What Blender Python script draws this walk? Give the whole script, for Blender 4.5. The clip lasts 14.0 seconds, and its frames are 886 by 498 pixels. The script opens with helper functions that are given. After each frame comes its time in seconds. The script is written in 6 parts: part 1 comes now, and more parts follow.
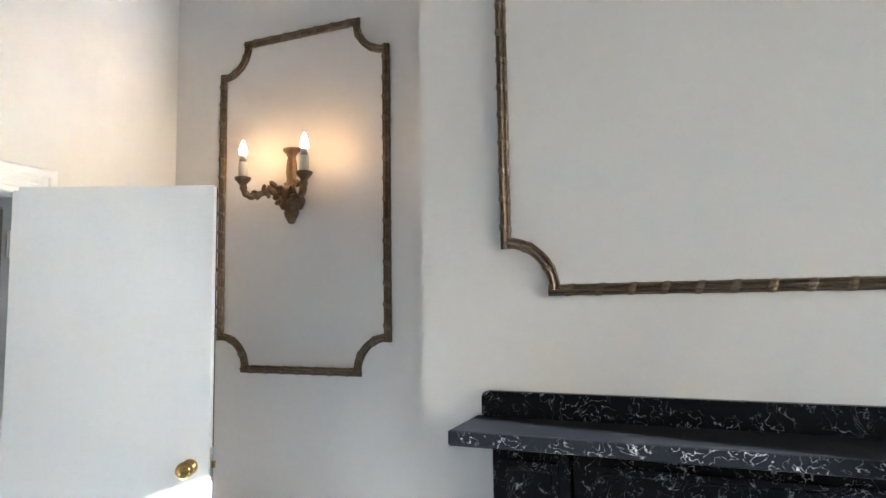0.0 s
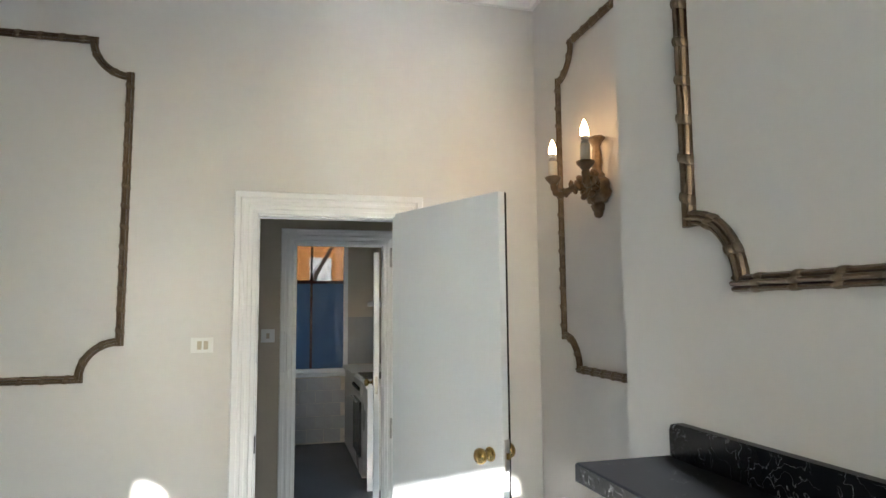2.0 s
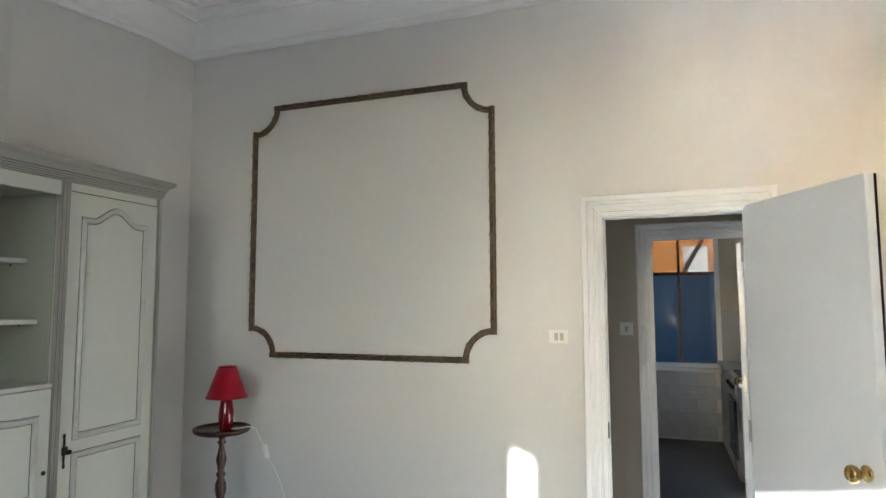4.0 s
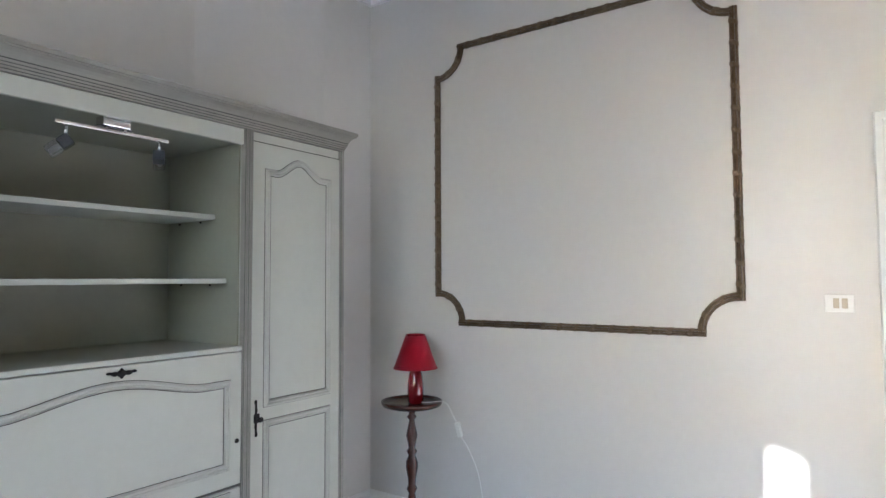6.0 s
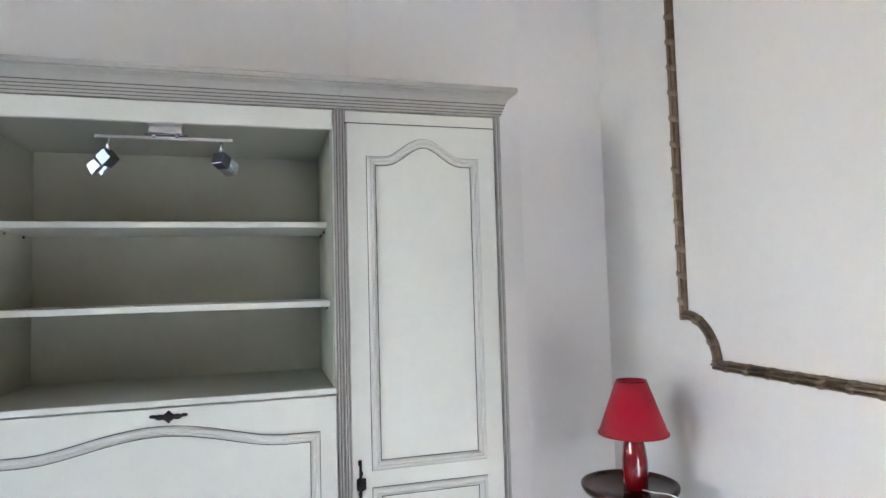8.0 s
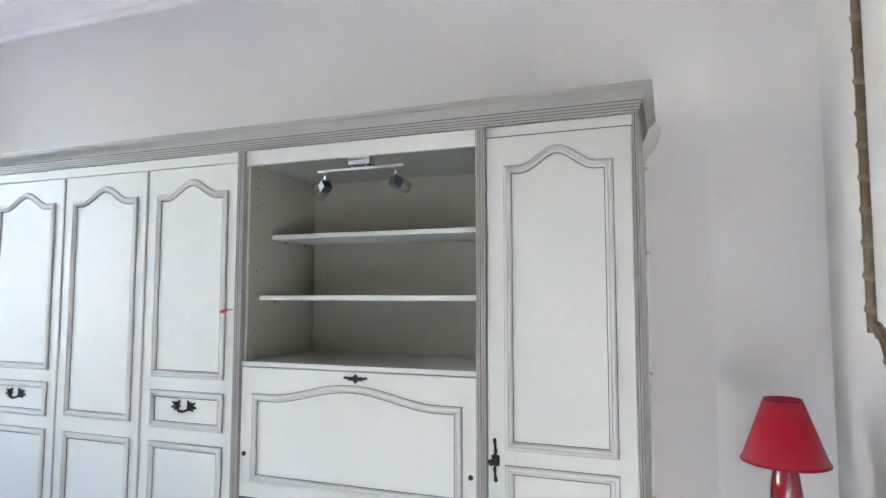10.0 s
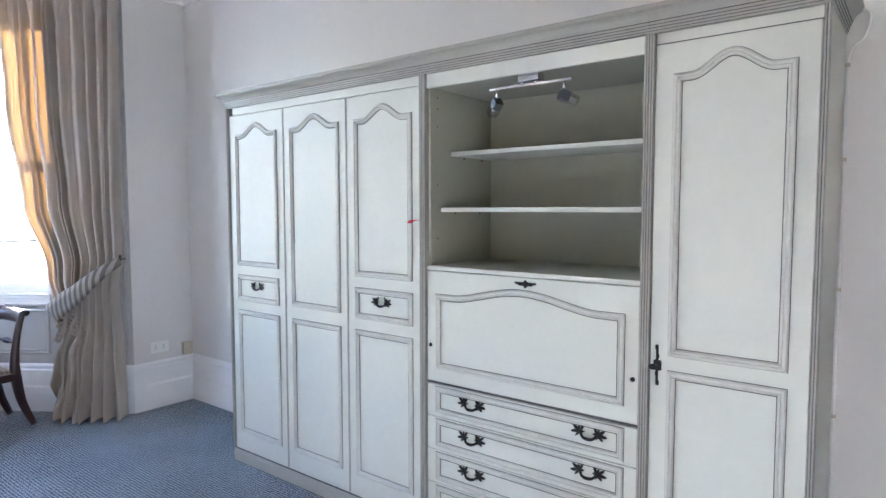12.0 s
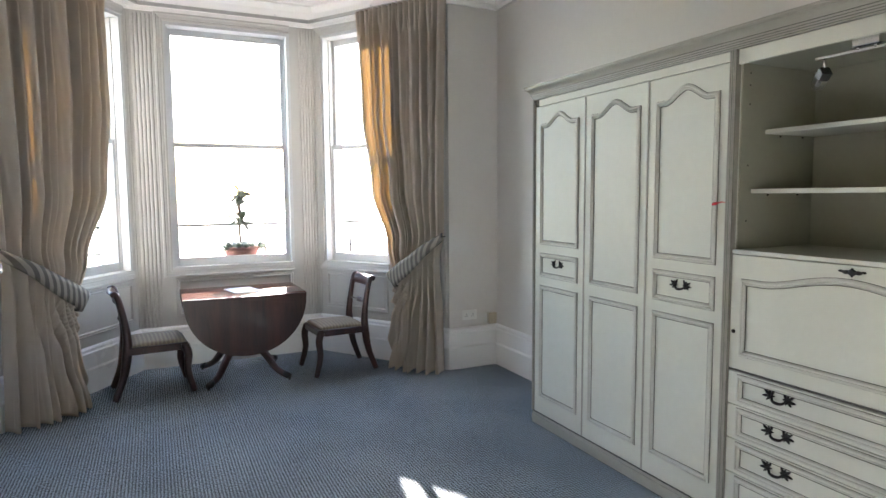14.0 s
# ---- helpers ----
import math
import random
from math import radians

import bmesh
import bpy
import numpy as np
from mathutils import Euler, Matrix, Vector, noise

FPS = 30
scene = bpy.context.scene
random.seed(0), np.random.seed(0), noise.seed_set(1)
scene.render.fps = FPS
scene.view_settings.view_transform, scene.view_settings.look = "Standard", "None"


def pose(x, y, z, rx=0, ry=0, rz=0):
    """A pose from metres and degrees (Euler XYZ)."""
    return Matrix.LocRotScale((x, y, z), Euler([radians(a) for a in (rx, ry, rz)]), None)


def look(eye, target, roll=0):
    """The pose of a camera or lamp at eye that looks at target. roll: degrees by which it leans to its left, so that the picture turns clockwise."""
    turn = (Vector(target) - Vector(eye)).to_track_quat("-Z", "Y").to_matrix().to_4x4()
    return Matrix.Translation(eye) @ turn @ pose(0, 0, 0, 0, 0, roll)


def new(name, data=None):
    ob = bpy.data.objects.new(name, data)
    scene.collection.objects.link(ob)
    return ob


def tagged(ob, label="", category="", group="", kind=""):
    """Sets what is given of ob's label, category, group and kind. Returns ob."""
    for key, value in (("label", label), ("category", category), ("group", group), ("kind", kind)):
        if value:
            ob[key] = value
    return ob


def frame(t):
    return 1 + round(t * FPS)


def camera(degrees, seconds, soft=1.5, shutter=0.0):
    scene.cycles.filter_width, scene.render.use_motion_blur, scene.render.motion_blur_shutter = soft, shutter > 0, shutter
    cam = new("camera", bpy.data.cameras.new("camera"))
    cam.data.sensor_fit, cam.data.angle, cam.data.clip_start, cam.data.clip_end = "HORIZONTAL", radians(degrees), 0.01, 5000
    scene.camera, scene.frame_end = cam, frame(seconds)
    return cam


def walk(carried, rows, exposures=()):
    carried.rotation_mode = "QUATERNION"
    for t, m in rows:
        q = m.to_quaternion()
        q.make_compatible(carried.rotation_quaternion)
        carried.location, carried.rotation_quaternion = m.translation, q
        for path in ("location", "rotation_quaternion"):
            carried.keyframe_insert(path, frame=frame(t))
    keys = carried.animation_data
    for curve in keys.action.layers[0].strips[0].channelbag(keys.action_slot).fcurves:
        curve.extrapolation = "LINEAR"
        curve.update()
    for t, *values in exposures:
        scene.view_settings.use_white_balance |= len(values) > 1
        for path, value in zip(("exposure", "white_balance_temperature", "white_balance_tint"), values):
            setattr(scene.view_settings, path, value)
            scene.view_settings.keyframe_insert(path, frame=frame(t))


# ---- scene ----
cam = camera(71.7, 14.0)
PATH = [
    (0, (-0.179, 0.122, 1.592), (-0.937, 1.965, 1.768), -0.9),
    (0.5, (0.041, 0.34, 1.588), (-1.142, 1.942, 1.768), -0.8),
    (1, (0.261, 0.559, 1.602), (-1.194, 1.919, 1.787), -0.8),
    (1.5, (0.31, 0.827, 1.559), (-1.444, 1.77, 1.742), -0.5),
    (2, (0.407, 1.039, 1.58), (-1.518, 1.545, 1.777), -0.5),
    (2.5, (0.55, 1.184, 1.592), (-1.438, 1.282, 1.791), -0.4),
    (3, (0.593, 1.209, 1.598), (-1.374, 0.903, 1.792), -0.2),
    (3.2, (0.605, 1.213, 1.609), (-1.342, 0.795, 1.797), -0.2),
    (5.3, (0.449, 0.992, 1.575), (-1.327, 0.088, 1.748), -0.0),
    (5.5, (0.414, 0.941, 1.557), (-1.33, -0.025, 1.728), -0.0),
    (6, (0.212, 0.813, 1.53), (-1.425, -0.332, 1.63), -0.3),
    (6.5, (-0.083, 0.75, 1.562), (-1.464, -0.696, 1.623), -0.2),
    (7, (-0.439, 0.626, 1.584), (-1.494, -1.072, 1.643), -0.4),
    (7.2, (-0.57, 0.624, 1.589), (-1.507, -1.141, 1.658), -0.8),
    (9.3, (-1.74, 0.848, 1.522), (-1.64, -1.144, 1.673), -0.6),
    (9.5, (-1.783, 0.854, 1.517), (-1.546, -1.126, 1.66), -0.4),
    (10, (-1.916, 0.843, 1.538), (-1.224, -1.028, 1.69), -0.0),
    (10.5, (-2.088, 0.88, 1.573), (-1.163, -0.889, 1.701), -0.3),
    (11, (-2.126, 0.898, 1.575), (-1.039, -0.778, 1.658), 0.1),
    (11.5, (-2.101, 0.924, 1.553), (-0.959, -0.717, 1.509), 0.1),
    (12, (-2.061, 0.931, 1.534), (-0.832, -0.641, 1.403), -0.1),
    (12.5, (-2.029, 0.973, 1.524), (-0.646, -0.463, 1.362), 0.0),
    (13, (-2.01, 1.014, 1.533), (-0.458, -0.236, 1.361), -0.1),
    (13.5, (-1.993, 1.059, 1.524), (-0.314, -0.014, 1.351), -0.1),
    (14, (-2.173, 1.077, 1.519), (-0.371, 0.227, 1.346), -0.4),
]
EXPOSURES = [(0, 3.9, 5720, 14), (0.5, 3.75, 5880, 12), (1.0, 3.52, 5980, 12), (1.5, 3.34, 5920, 11), (2, 3.28, 5980, 11), (3, 3.37, 6220, 11), (5.5, 3.5, 5760, 16), (6.5, 4.14, 5700, 18), (7.2, 4.38, 5700, 18), (9.5, 4.66, 5720, 20), (11.5, 4.6, 5640, 20), (12, 4.58, 5640, 20), (12.5, 4.38, 5700, 20), (13, 4.31, 5720, 19), (14, 3.92, 6450, 15)]
walk(cam, [(t, look(eye, target, roll)) for t, eye, target, roll in PATH], EXPOSURES)

# ---- light ----
scene.cycles.caustics_reflective = True
scene.cycles.sample_clamp_indirect, scene.cycles.blur_glossy = 0.0, 0.1
SUN_AZIMUTH, SUN_ELEVATION = -11.2, 18.7   # degrees from +x towards +y; above the horizon
world = bpy.data.worlds.new("world")
scene.world = world
world.use_nodes = True
wn = world.node_tree.nodes
sky = wn.new("ShaderNodeTexSky")
sky.sky_type = "NISHITA"
sky.sun_disc = False
sky.sun_elevation = radians(SUN_ELEVATION)
sky.sun_rotation = radians(90 - SUN_AZIMUTH)
sky.air_density, sky.dust_density = 1.0, 0.5
wn["Background"].inputs["Strength"].default_value = 0.15
world.node_tree.links.new(sky.outputs["Color"], wn["Background"].inputs["Color"])

sun_data = bpy.data.lights.new("sun", "SUN")
sun_data.energy, sun_data.angle, sun_data.color = 4.0, radians(0.6), (1.0, 0.93, 0.82)
sun = new("sun", sun_data)
_a, _e = radians(SUN_AZIMUTH), radians(SUN_ELEVATION)
sun.matrix_world = look((20 * math.cos(_a) * math.cos(_e), 20 * math.sin(_a) * math.cos(_e), 20 * math.sin(_e)), (0, 0, 0))


# ---- materials ----
def material(name, base, rough=0.5, metal=0.0, spread=0.06, grain=40.0, stain=2.0, bump=0.15, bump_scale=80.0,
             coat=0.0, sheen=0.0, spec=0.5):
    """Painted or plain surface: colour varied at two scales, with fine relief."""
    m = bpy.data.materials.new(name)
    m.use_nodes = True
    nt = m.node_tree
    n, l = nt.nodes, nt.links
    b = n["Principled BSDF"]
    co = n.new("ShaderNodeTexCoord")
    n1, n2 = n.new("ShaderNodeTexNoise"), n.new("ShaderNodeTexNoise")
    n1.inputs["Scale"].default_value, n2.inputs["Scale"].default_value = grain, stain
    n1.inputs["Detail"].default_value, n2.inputs["Detail"].default_value = 4, 3
    l.new(co.outputs["Object"], n1.inputs["Vector"]), l.new(co.outputs["Object"], n2.inputs["Vector"])
    add = n.new("ShaderNodeMath")
    add.operation = "ADD"
    l.new(n1.outputs["Fac"], add.inputs[0]), l.new(n2.outputs["Fac"], add.inputs[1])
    mp = n.new("ShaderNodeMapRange")
    mp.inputs["From Min"].default_value, mp.inputs["From Max"].default_value = 0.6, 1.4
    mp.inputs["To Min"].default_value, mp.inputs["To Max"].default_value = 1 - spread, 1 + spread
    l.new(add.outputs[0], mp.inputs["Value"])
    mul = n.new("ShaderNodeVectorMath")
    mul.operation = "SCALE"
    mul.inputs[0].default_value = base
    l.new(mp.outputs["Result"], mul.inputs["Scale"])
    l.new(mul.outputs["Vector"], b.inputs["Base Color"])
    rr = n.new("ShaderNodeMapRange")
    rr.inputs["From Min"].default_value, rr.inputs["From Max"].default_value = 0.3, 0.7
    rr.inputs["To Min"].default_value, rr.inputs["To Max"].default_value = rough * 0.88, min(1.0, rough * 1.12)
    l.new(n2.outputs["Fac"], rr.inputs["Value"]), l.new(rr.outputs["Result"], b.inputs["Roughness"])
    b.inputs["Metallic"].default_value = metal
    b.inputs["Coat Weight"].default_value = coat
    b.inputs["Coat Roughness"].default_value = 0.12
    b.inputs["Sheen Weight"].default_value = sheen
    b.inputs["Specular IOR Level"].default_value = spec
    if bump:
        n3, bp = n.new("ShaderNodeTexNoise"), n.new("ShaderNodeBump")
        n3.inputs["Scale"].default_value, n3.inputs["Detail"].default_value = bump_scale, 5
        bp.inputs["Strength"].default_value, bp.inputs["Distance"].default_value = bump, 0.004
        l.new(co.outputs["Object"], n3.inputs["Vector"]), l.new(n3.outputs["Fac"], bp.inputs["Height"])
        l.new(bp.outputs["Normal"], b.inputs["Normal"])
    return m


def wood(name, dark, light, rough=0.25, scale=6.0, coat=0.18, stretch=(1, 1, 0.08), relief=0.1):
    """Polished wood: stretched rings with pores."""
    m = bpy.data.materials.new(name)
    m.use_nodes = True
    n, l = m.node_tree.nodes, m.node_tree.links
    b = n["Principled BSDF"]
    co, mp = n.new("ShaderNodeTexCoord"), n.new("ShaderNodeMapping")
    mp.inputs["Scale"].default_value = stretch
    l.new(co.outputs["Object"], mp.inputs["Vector"])
    nz, pores, ramp = n.new("ShaderNodeTexNoise"), n.new("ShaderNodeTexNoise"), n.new("ShaderNodeValToRGB")
    nz.inputs["Scale"].default_value, nz.inputs["Detail"].default_value, nz.inputs["Distortion"].default_value = scale, 6, 1.5
    pores.inputs["Scale"].default_value = scale * 25
    l.new(mp.outputs["Vector"], nz.inputs["Vector"]), l.new(mp.outputs["Vector"], pores.inputs["Vector"])
    mx = n.new("ShaderNodeMix")
    mx.inputs[0].default_value = 0.25
    l.new(nz.outputs["Fac"], mx.inputs[2]), l.new(pores.outputs["Fac"], mx.inputs[3])
    ramp.color_ramp.elements[0].position, ramp.color_ramp.elements[1].position = 0.35, 0.65
    ramp.color_ramp.elements[0].color, ramp.color_ramp.elements[1].color = (*dark, 1), (*light, 1)
    l.new(mx.outputs[0], ramp.inputs["Fac"]), l.new(ramp.outputs["Color"], b.inputs["Base Color"])
    b.inputs["Roughness"].default_value = rough
    b.inputs["Coat Weight"].default_value, b.inputs["Coat Roughness"].default_value = coat, 0.08
    bp = n.new("ShaderNodeBump")
    bp.inputs["Strength"].default_value, bp.inputs["Distance"].default_value = relief, 0.001
    l.new(pores.outputs["Fac"], bp.inputs["Height"]), l.new(bp.outputs["Normal"], b.inputs["Normal"])
    return m


def carpet_material():
    """Blue-grey ribbed carpet: fine diagonal cords, flecks and soft footmarks."""
    m = bpy.data.materials.new("carpet")
    m.use_nodes = True
    n, l = m.node_tree.nodes, m.node_tree.links
    b = n["Principled BSDF"]
    co, mp = n.new("ShaderNodeTexCoord"), n.new("ShaderNodeMapping")
    mp.inputs["Rotation"].default_value = (0, 0, radians(90))
    l.new(co.outputs["Object"], mp.inputs["Vector"])
    wv, fl, st = n.new("ShaderNodeTexWave"), n.new("ShaderNodeTexNoise"), n.new("ShaderNodeTexNoise")
    wv.inputs["Scale"].default_value, wv.inputs["Distortion"].default_value = 18.5, 4.5
    wv.inputs["Detail"].default_value, wv.inputs["Detail Scale"].default_value = 2, 20
    fl.inputs["Scale"].default_value, fl.inputs["Detail"].default_value = 85, 3
    st.inputs["Scale"].default_value, st.inputs["Detail"].default_value = 1.6, 4
    for node in (wv, fl, st):
        l.new(mp.outputs["Vector"], node.inputs["Vector"])
    loops, weave = n.new("ShaderNodeTexWave"), n.new("ShaderNodeMath")
    loops.bands_direction = "Y"
    loops.inputs["Scale"].default_value, loops.inputs["Distortion"].default_value = 16.0, 6.0
    loops.inputs["Detail"].default_value, loops.inputs["Detail Scale"].default_value = 2, 14
    l.new(mp.outputs["Vector"], loops.inputs["Vector"])
    weave.operation = "MULTIPLY_ADD"
    weave.inputs[1].default_value = 0.45
    l.new(loops.outputs["Fac"], weave.inputs[0])
    half = n.new("ShaderNodeMath")
    half.operation = "MULTIPLY"
    half.inputs[1].default_value = 0.55
    l.new(wv.outputs["Fac"], half.inputs[0]), l.new(half.outputs[0], weave.inputs[2])
    a, c = n.new("ShaderNodeMix"), n.new("ShaderNodeMix")
    a.inputs[0].default_value, c.inputs[0].default_value = 0.62, 0.16
    l.new(weave.outputs[0], a.inputs[2]), l.new(fl.outputs["Fac"], a.inputs[3])
    l.new(a.outputs[0], c.inputs[2]), l.new(st.outputs["Fac"], c.inputs[3])
    ramp = n.new("ShaderNodeValToRGB")
    ramp.color_ramp.elements[0].position, ramp.color_ramp.elements[1].position = 0.43, 0.60
    ramp.color_ramp.elements[0].color, ramp.color_ramp.elements[1].color = (0.011, 0.017, 0.026, 1), (0.37, 0.445, 0.52, 1)
    l.new(c.outputs[0], ramp.inputs["Fac"]), l.new(ramp.outputs["Color"], b.inputs["Base Color"])
    b.inputs["Roughness"].default_value, b.inputs["Sheen Weight"].default_value = 0.95, 0.2
    b.inputs["Specular IOR Level"].default_value = 0.2
    bp = n.new("ShaderNodeBump")
    bp.inputs["Strength"].default_value, bp.inputs["Distance"].default_value = 0.7, 0.006
    l.new(a.outputs[0], bp.inputs["Height"]), l.new(bp.outputs["Normal"], b.inputs["Normal"])
    return m


def marble_material(name="black_marble", lo=0.40, hi=0.62, rough=0.24):
    """Black marble, thick with broken white and grey veins."""
    m = bpy.data.materials.new(name)
    m.use_nodes = True
    n, l = m.node_tree.nodes, m.node_tree.links
    b = n["Principled BSDF"]
    co = n.new("ShaderNodeTexCoord")
    wob = n.new("ShaderNodeTexNoise")
    wob.inputs["Scale"].default_value, wob.inputs["Detail"].default_value = 9, 5
    l.new(co.outputs["Object"], wob.inputs["Vector"])
    mixv = n.new("ShaderNodeVectorMath")
    mixv.operation = "MULTIPLY_ADD"
    mixv.inputs[1].default_value = (0.22, 0.22, 0.22)
    l.new(wob.outputs["Color"], mixv.inputs[0]), l.new(co.outputs["Object"], mixv.inputs[2])
    vo = n.new("ShaderNodeTexNoise")
    vo.inputs["Scale"].default_value, vo.inputs["Detail"].default_value, vo.inputs["Roughness"].default_value = 34, 1, 0.5
    l.new(mixv.outputs[0], vo.inputs["Vector"])
    ridge = n.new("ShaderNodeMath")
    ridge.operation = "SUBTRACT"
    ridge.inputs[1].default_value = 0.5
    l.new(vo.outputs["Fac"], ridge.inputs[0])
    fold = n.new("ShaderNodeMath")
    fold.operation = "ABSOLUTE"
    l.new(ridge.outputs[0], fold.inputs[0])
    vein = n.new("ShaderNodeMapRange")
    vein.inputs["From Min"].default_value, vein.inputs["From Max"].default_value = 0.002, 0.014
    vein.inputs["To Min"].default_value, vein.inputs["To Max"].default_value = 1, 0
    l.new(fold.outputs[0], vein.inputs["Value"])
    patch = n.new("ShaderNodeTexNoise")
    patch.inputs["Scale"].default_value, patch.inputs["Detail"].default_value = 21, 3
    l.new(co.outputs["Object"], patch.inputs["Vector"])
    gate = n.new("ShaderNodeMapRange")
    gate.inputs["From Min"].default_value, gate.inputs["From Max"].default_value = lo, hi
    l.new(patch.outputs["Fac"], gate.inputs["Value"])
    mul = n.new("ShaderNodeMath")
    mul.operation = "MULTIPLY"
    l.new(vein.outputs["Result"], mul.inputs[0]), l.new(gate.outputs["Result"], mul.inputs[1])
    ramp = n.new("ShaderNodeValToRGB")
    ramp.color_ramp.elements[0].color, ramp.color_ramp.elements[1].color = (0.006, 0.007, 0.009, 1), (0.30, 0.31, 0.31, 1)
    l.new(mul.outputs[0], ramp.inputs["Fac"]), l.new(ramp.outputs["Color"], b.inputs["Base Color"])
    b.inputs["Roughness"].default_value = rough
    b.inputs["Specular IOR Level"].default_value = 0.14
    return m


def stripe_material(name, c0, c1, scale, axis="X"):
    m = bpy.data.materials.new(name)
    m.use_nodes = True
    n, l = m.node_tree.nodes, m.node_tree.links
    b = n["Principled BSDF"]
    co, wv, ramp, nz = n.new("ShaderNodeTexCoord"), n.new("ShaderNodeTexWave"), n.new("ShaderNodeValToRGB"), n.new("ShaderNodeTexNoise")
    wv.bands_direction = axis
    wv.inputs["Scale"].default_value, wv.inputs["Distortion"].default_value = scale, 0.6
    l.new(co.outputs["Object"], wv.inputs["Vector"])
    nz.inputs["Scale"].default_value = 300
    l.new(co.outputs["Object"], nz.inputs["Vector"])
    ramp.color_ramp.elements[0].position, ramp.color_ramp.elements[1].position = 0.42, 0.58
    ramp.color_ramp.elements[0].color, ramp.color_ramp.elements[1].color = (*c0, 1), (*c1, 1)
    l.new(wv.outputs["Fac"], ramp.inputs["Fac"]), l.new(ramp.outputs["Color"], b.inputs["Base Color"])
    b.inputs["Roughness"].default_value = 0.9
    bp = n.new("ShaderNodeBump")
    bp.inputs["Strength"].default_value, bp.inputs["Distance"].default_value = 0.3, 0.001
    l.new(nz.outputs["Fac"], bp.inputs["Height"]), l.new(bp.outputs["Normal"], b.inputs["Normal"])
    return m


def cloth_material(name, base, through_colour, share):
    """Lined cloth that lets some light through."""
    m = material(name, base, rough=0.95, spread=0.1, grain=180, stain=3, bump=0.35, bump_scale=400, sheen=0.2, spec=0.1)
    n, l = m.node_tree.nodes, m.node_tree.links
    tr, mx = n.new("ShaderNodeBsdfTranslucent"), n.new("ShaderNodeMixShader")
    tr.inputs["Color"].default_value = (*through_colour, 1)
    mx.inputs[0].default_value = share
    l.new(n["Principled BSDF"].outputs[0], mx.inputs[1]), l.new(tr.outputs[0], mx.inputs[2])
    l.new(mx.outputs[0], n["Material Output"].inputs["Surface"])
    return m


def glass_material(name, tint, gloss=0.06, haze=0.0, haze_colour=(1, 1, 1)):
    """Thin pane: see-through, with a little gloss; haze scatters what comes through."""
    m = bpy.data.materials.new(name)
    m.use_nodes = True
    n, l = m.node_tree.nodes, m.node_tree.links
    n.remove(n["Principled BSDF"])
    tr, gl, mx = n.new("ShaderNodeBsdfTransparent"), n.new("ShaderNodeBsdfGlossy"), n.new("ShaderNodeMixShader")
    tr.inputs["Color"].default_value = (*tint, 1)
    gl.inputs["Roughness"].default_value = 0.02
    mx.inputs[0].default_value = gloss
    first = tr
    if haze:
        hz, m2 = n.new("ShaderNodeBsdfTranslucent"), n.new("ShaderNodeMixShader")
        hz.inputs["Color"].default_value = (*haze_colour, 1)
        m2.inputs[0].default_value = haze
        l.new(tr.outputs[0], m2.inputs[1]), l.new(hz.outputs[0], m2.inputs[2])
        first = m2
    l.new(first.outputs[0], mx.inputs[1]), l.new(gl.outputs[0], mx.inputs[2])
    l.new(mx.outputs[0], n["Material Output"].inputs["Surface"])
    return m


def glow_material(name, colour, strength):
    m = bpy.data.materials.new(name)
    m.use_nodes = True
    n, l = m.node_tree.nodes, m.node_tree.links
    em = n.new("ShaderNodeEmission")
    em.inputs["Color"].default_value, em.inputs["Strength"].default_value = (*colour, 1), strength
    l.new(em.outputs[0], n["Material Output"].inputs["Surface"])
    return m


WALL = material("wall_paint", (0.66, 0.642, 0.61), rough=0.42, spread=0.025, grain=25, stain=1.2, bump=0.06, bump_scale=140)
CEIL = material("ceiling_paint", (0.84, 0.83, 0.81), rough=0.8, spread=0.02, stain=1.0, bump=0.05)
TRIM = material("white_gloss_trim", (0.79, 0.79, 0.78), rough=0.3, spread=0.015, stain=1.5, bump=0.03)
DOORW = material("white_door_paint", (0.67, 0.70, 0.72), rough=0.3, spread=0.02, stain=2, bump=0.05, bump_scale=60)
# White bay paint darkened: the shade of the backlit bay is put into it.
BAYP = material("shaded_bay_paint", (0.47, 0.462, 0.44), rough=0.35, spread=0.03, grain=30, stain=3, bump=0.05)
# Sash white, greyed by putting its backlit shade into the colour.
SASHP = material("shaded_sash_paint", (0.52, 0.53, 0.54), rough=0.4, spread=0.05, stain=5, bump=0.05)
CARPET = carpet_material()
GILT = material("antique_gilt", (0.15, 0.110, 0.072), rough=0.32, metal=0.75, spread=0.35, grain=60, stain=12, bump=0.4, bump_scale=250)
# Gilt a little lighter than the reeds, for the bindings.
BINDING = material("lighter_gilt_binding", (0.19, 0.143, 0.096), rough=0.34, metal=0.7, spread=0.25, grain=60, stain=12, bump=0.3, bump_scale=250)
BRONZE = material("bronze_gilt", (0.14, 0.092, 0.05), rough=0.4, metal=0.6, spread=0.35, grain=70, stain=20, bump=0.5, bump_scale=180)
BRASS = material("brass", (0.45, 0.31, 0.115), rough=0.22, metal=1.0, spread=0.1, bump=0.0)
STEEL = material("dull_steel", (0.45, 0.44, 0.42), rough=0.35, metal=1.0, spread=0.1, bump=0.0)
CHROME = material("chrome", (0.72, 0.72, 0.74), rough=0.16, metal=1.0, spread=0.02, bump=0.0)
MARBLE = marble_material()
SHELFM = marble_material("worn_black_marble", 0.56, 0.74, 0.45)
CAB = material("cabinet_paint", (0.56, 0.565, 0.50), rough=0.46, spread=0.03, grain=30, stain=2.5, bump=0.05, bump_scale=100)
# Cabinet paint made darker: shade within the open shelves is coloured in.
CABIN = material("cabinet_inside_shaded", (0.33, 0.333, 0.265), rough=0.5, spread=0.04, stain=2, bump=0.05)
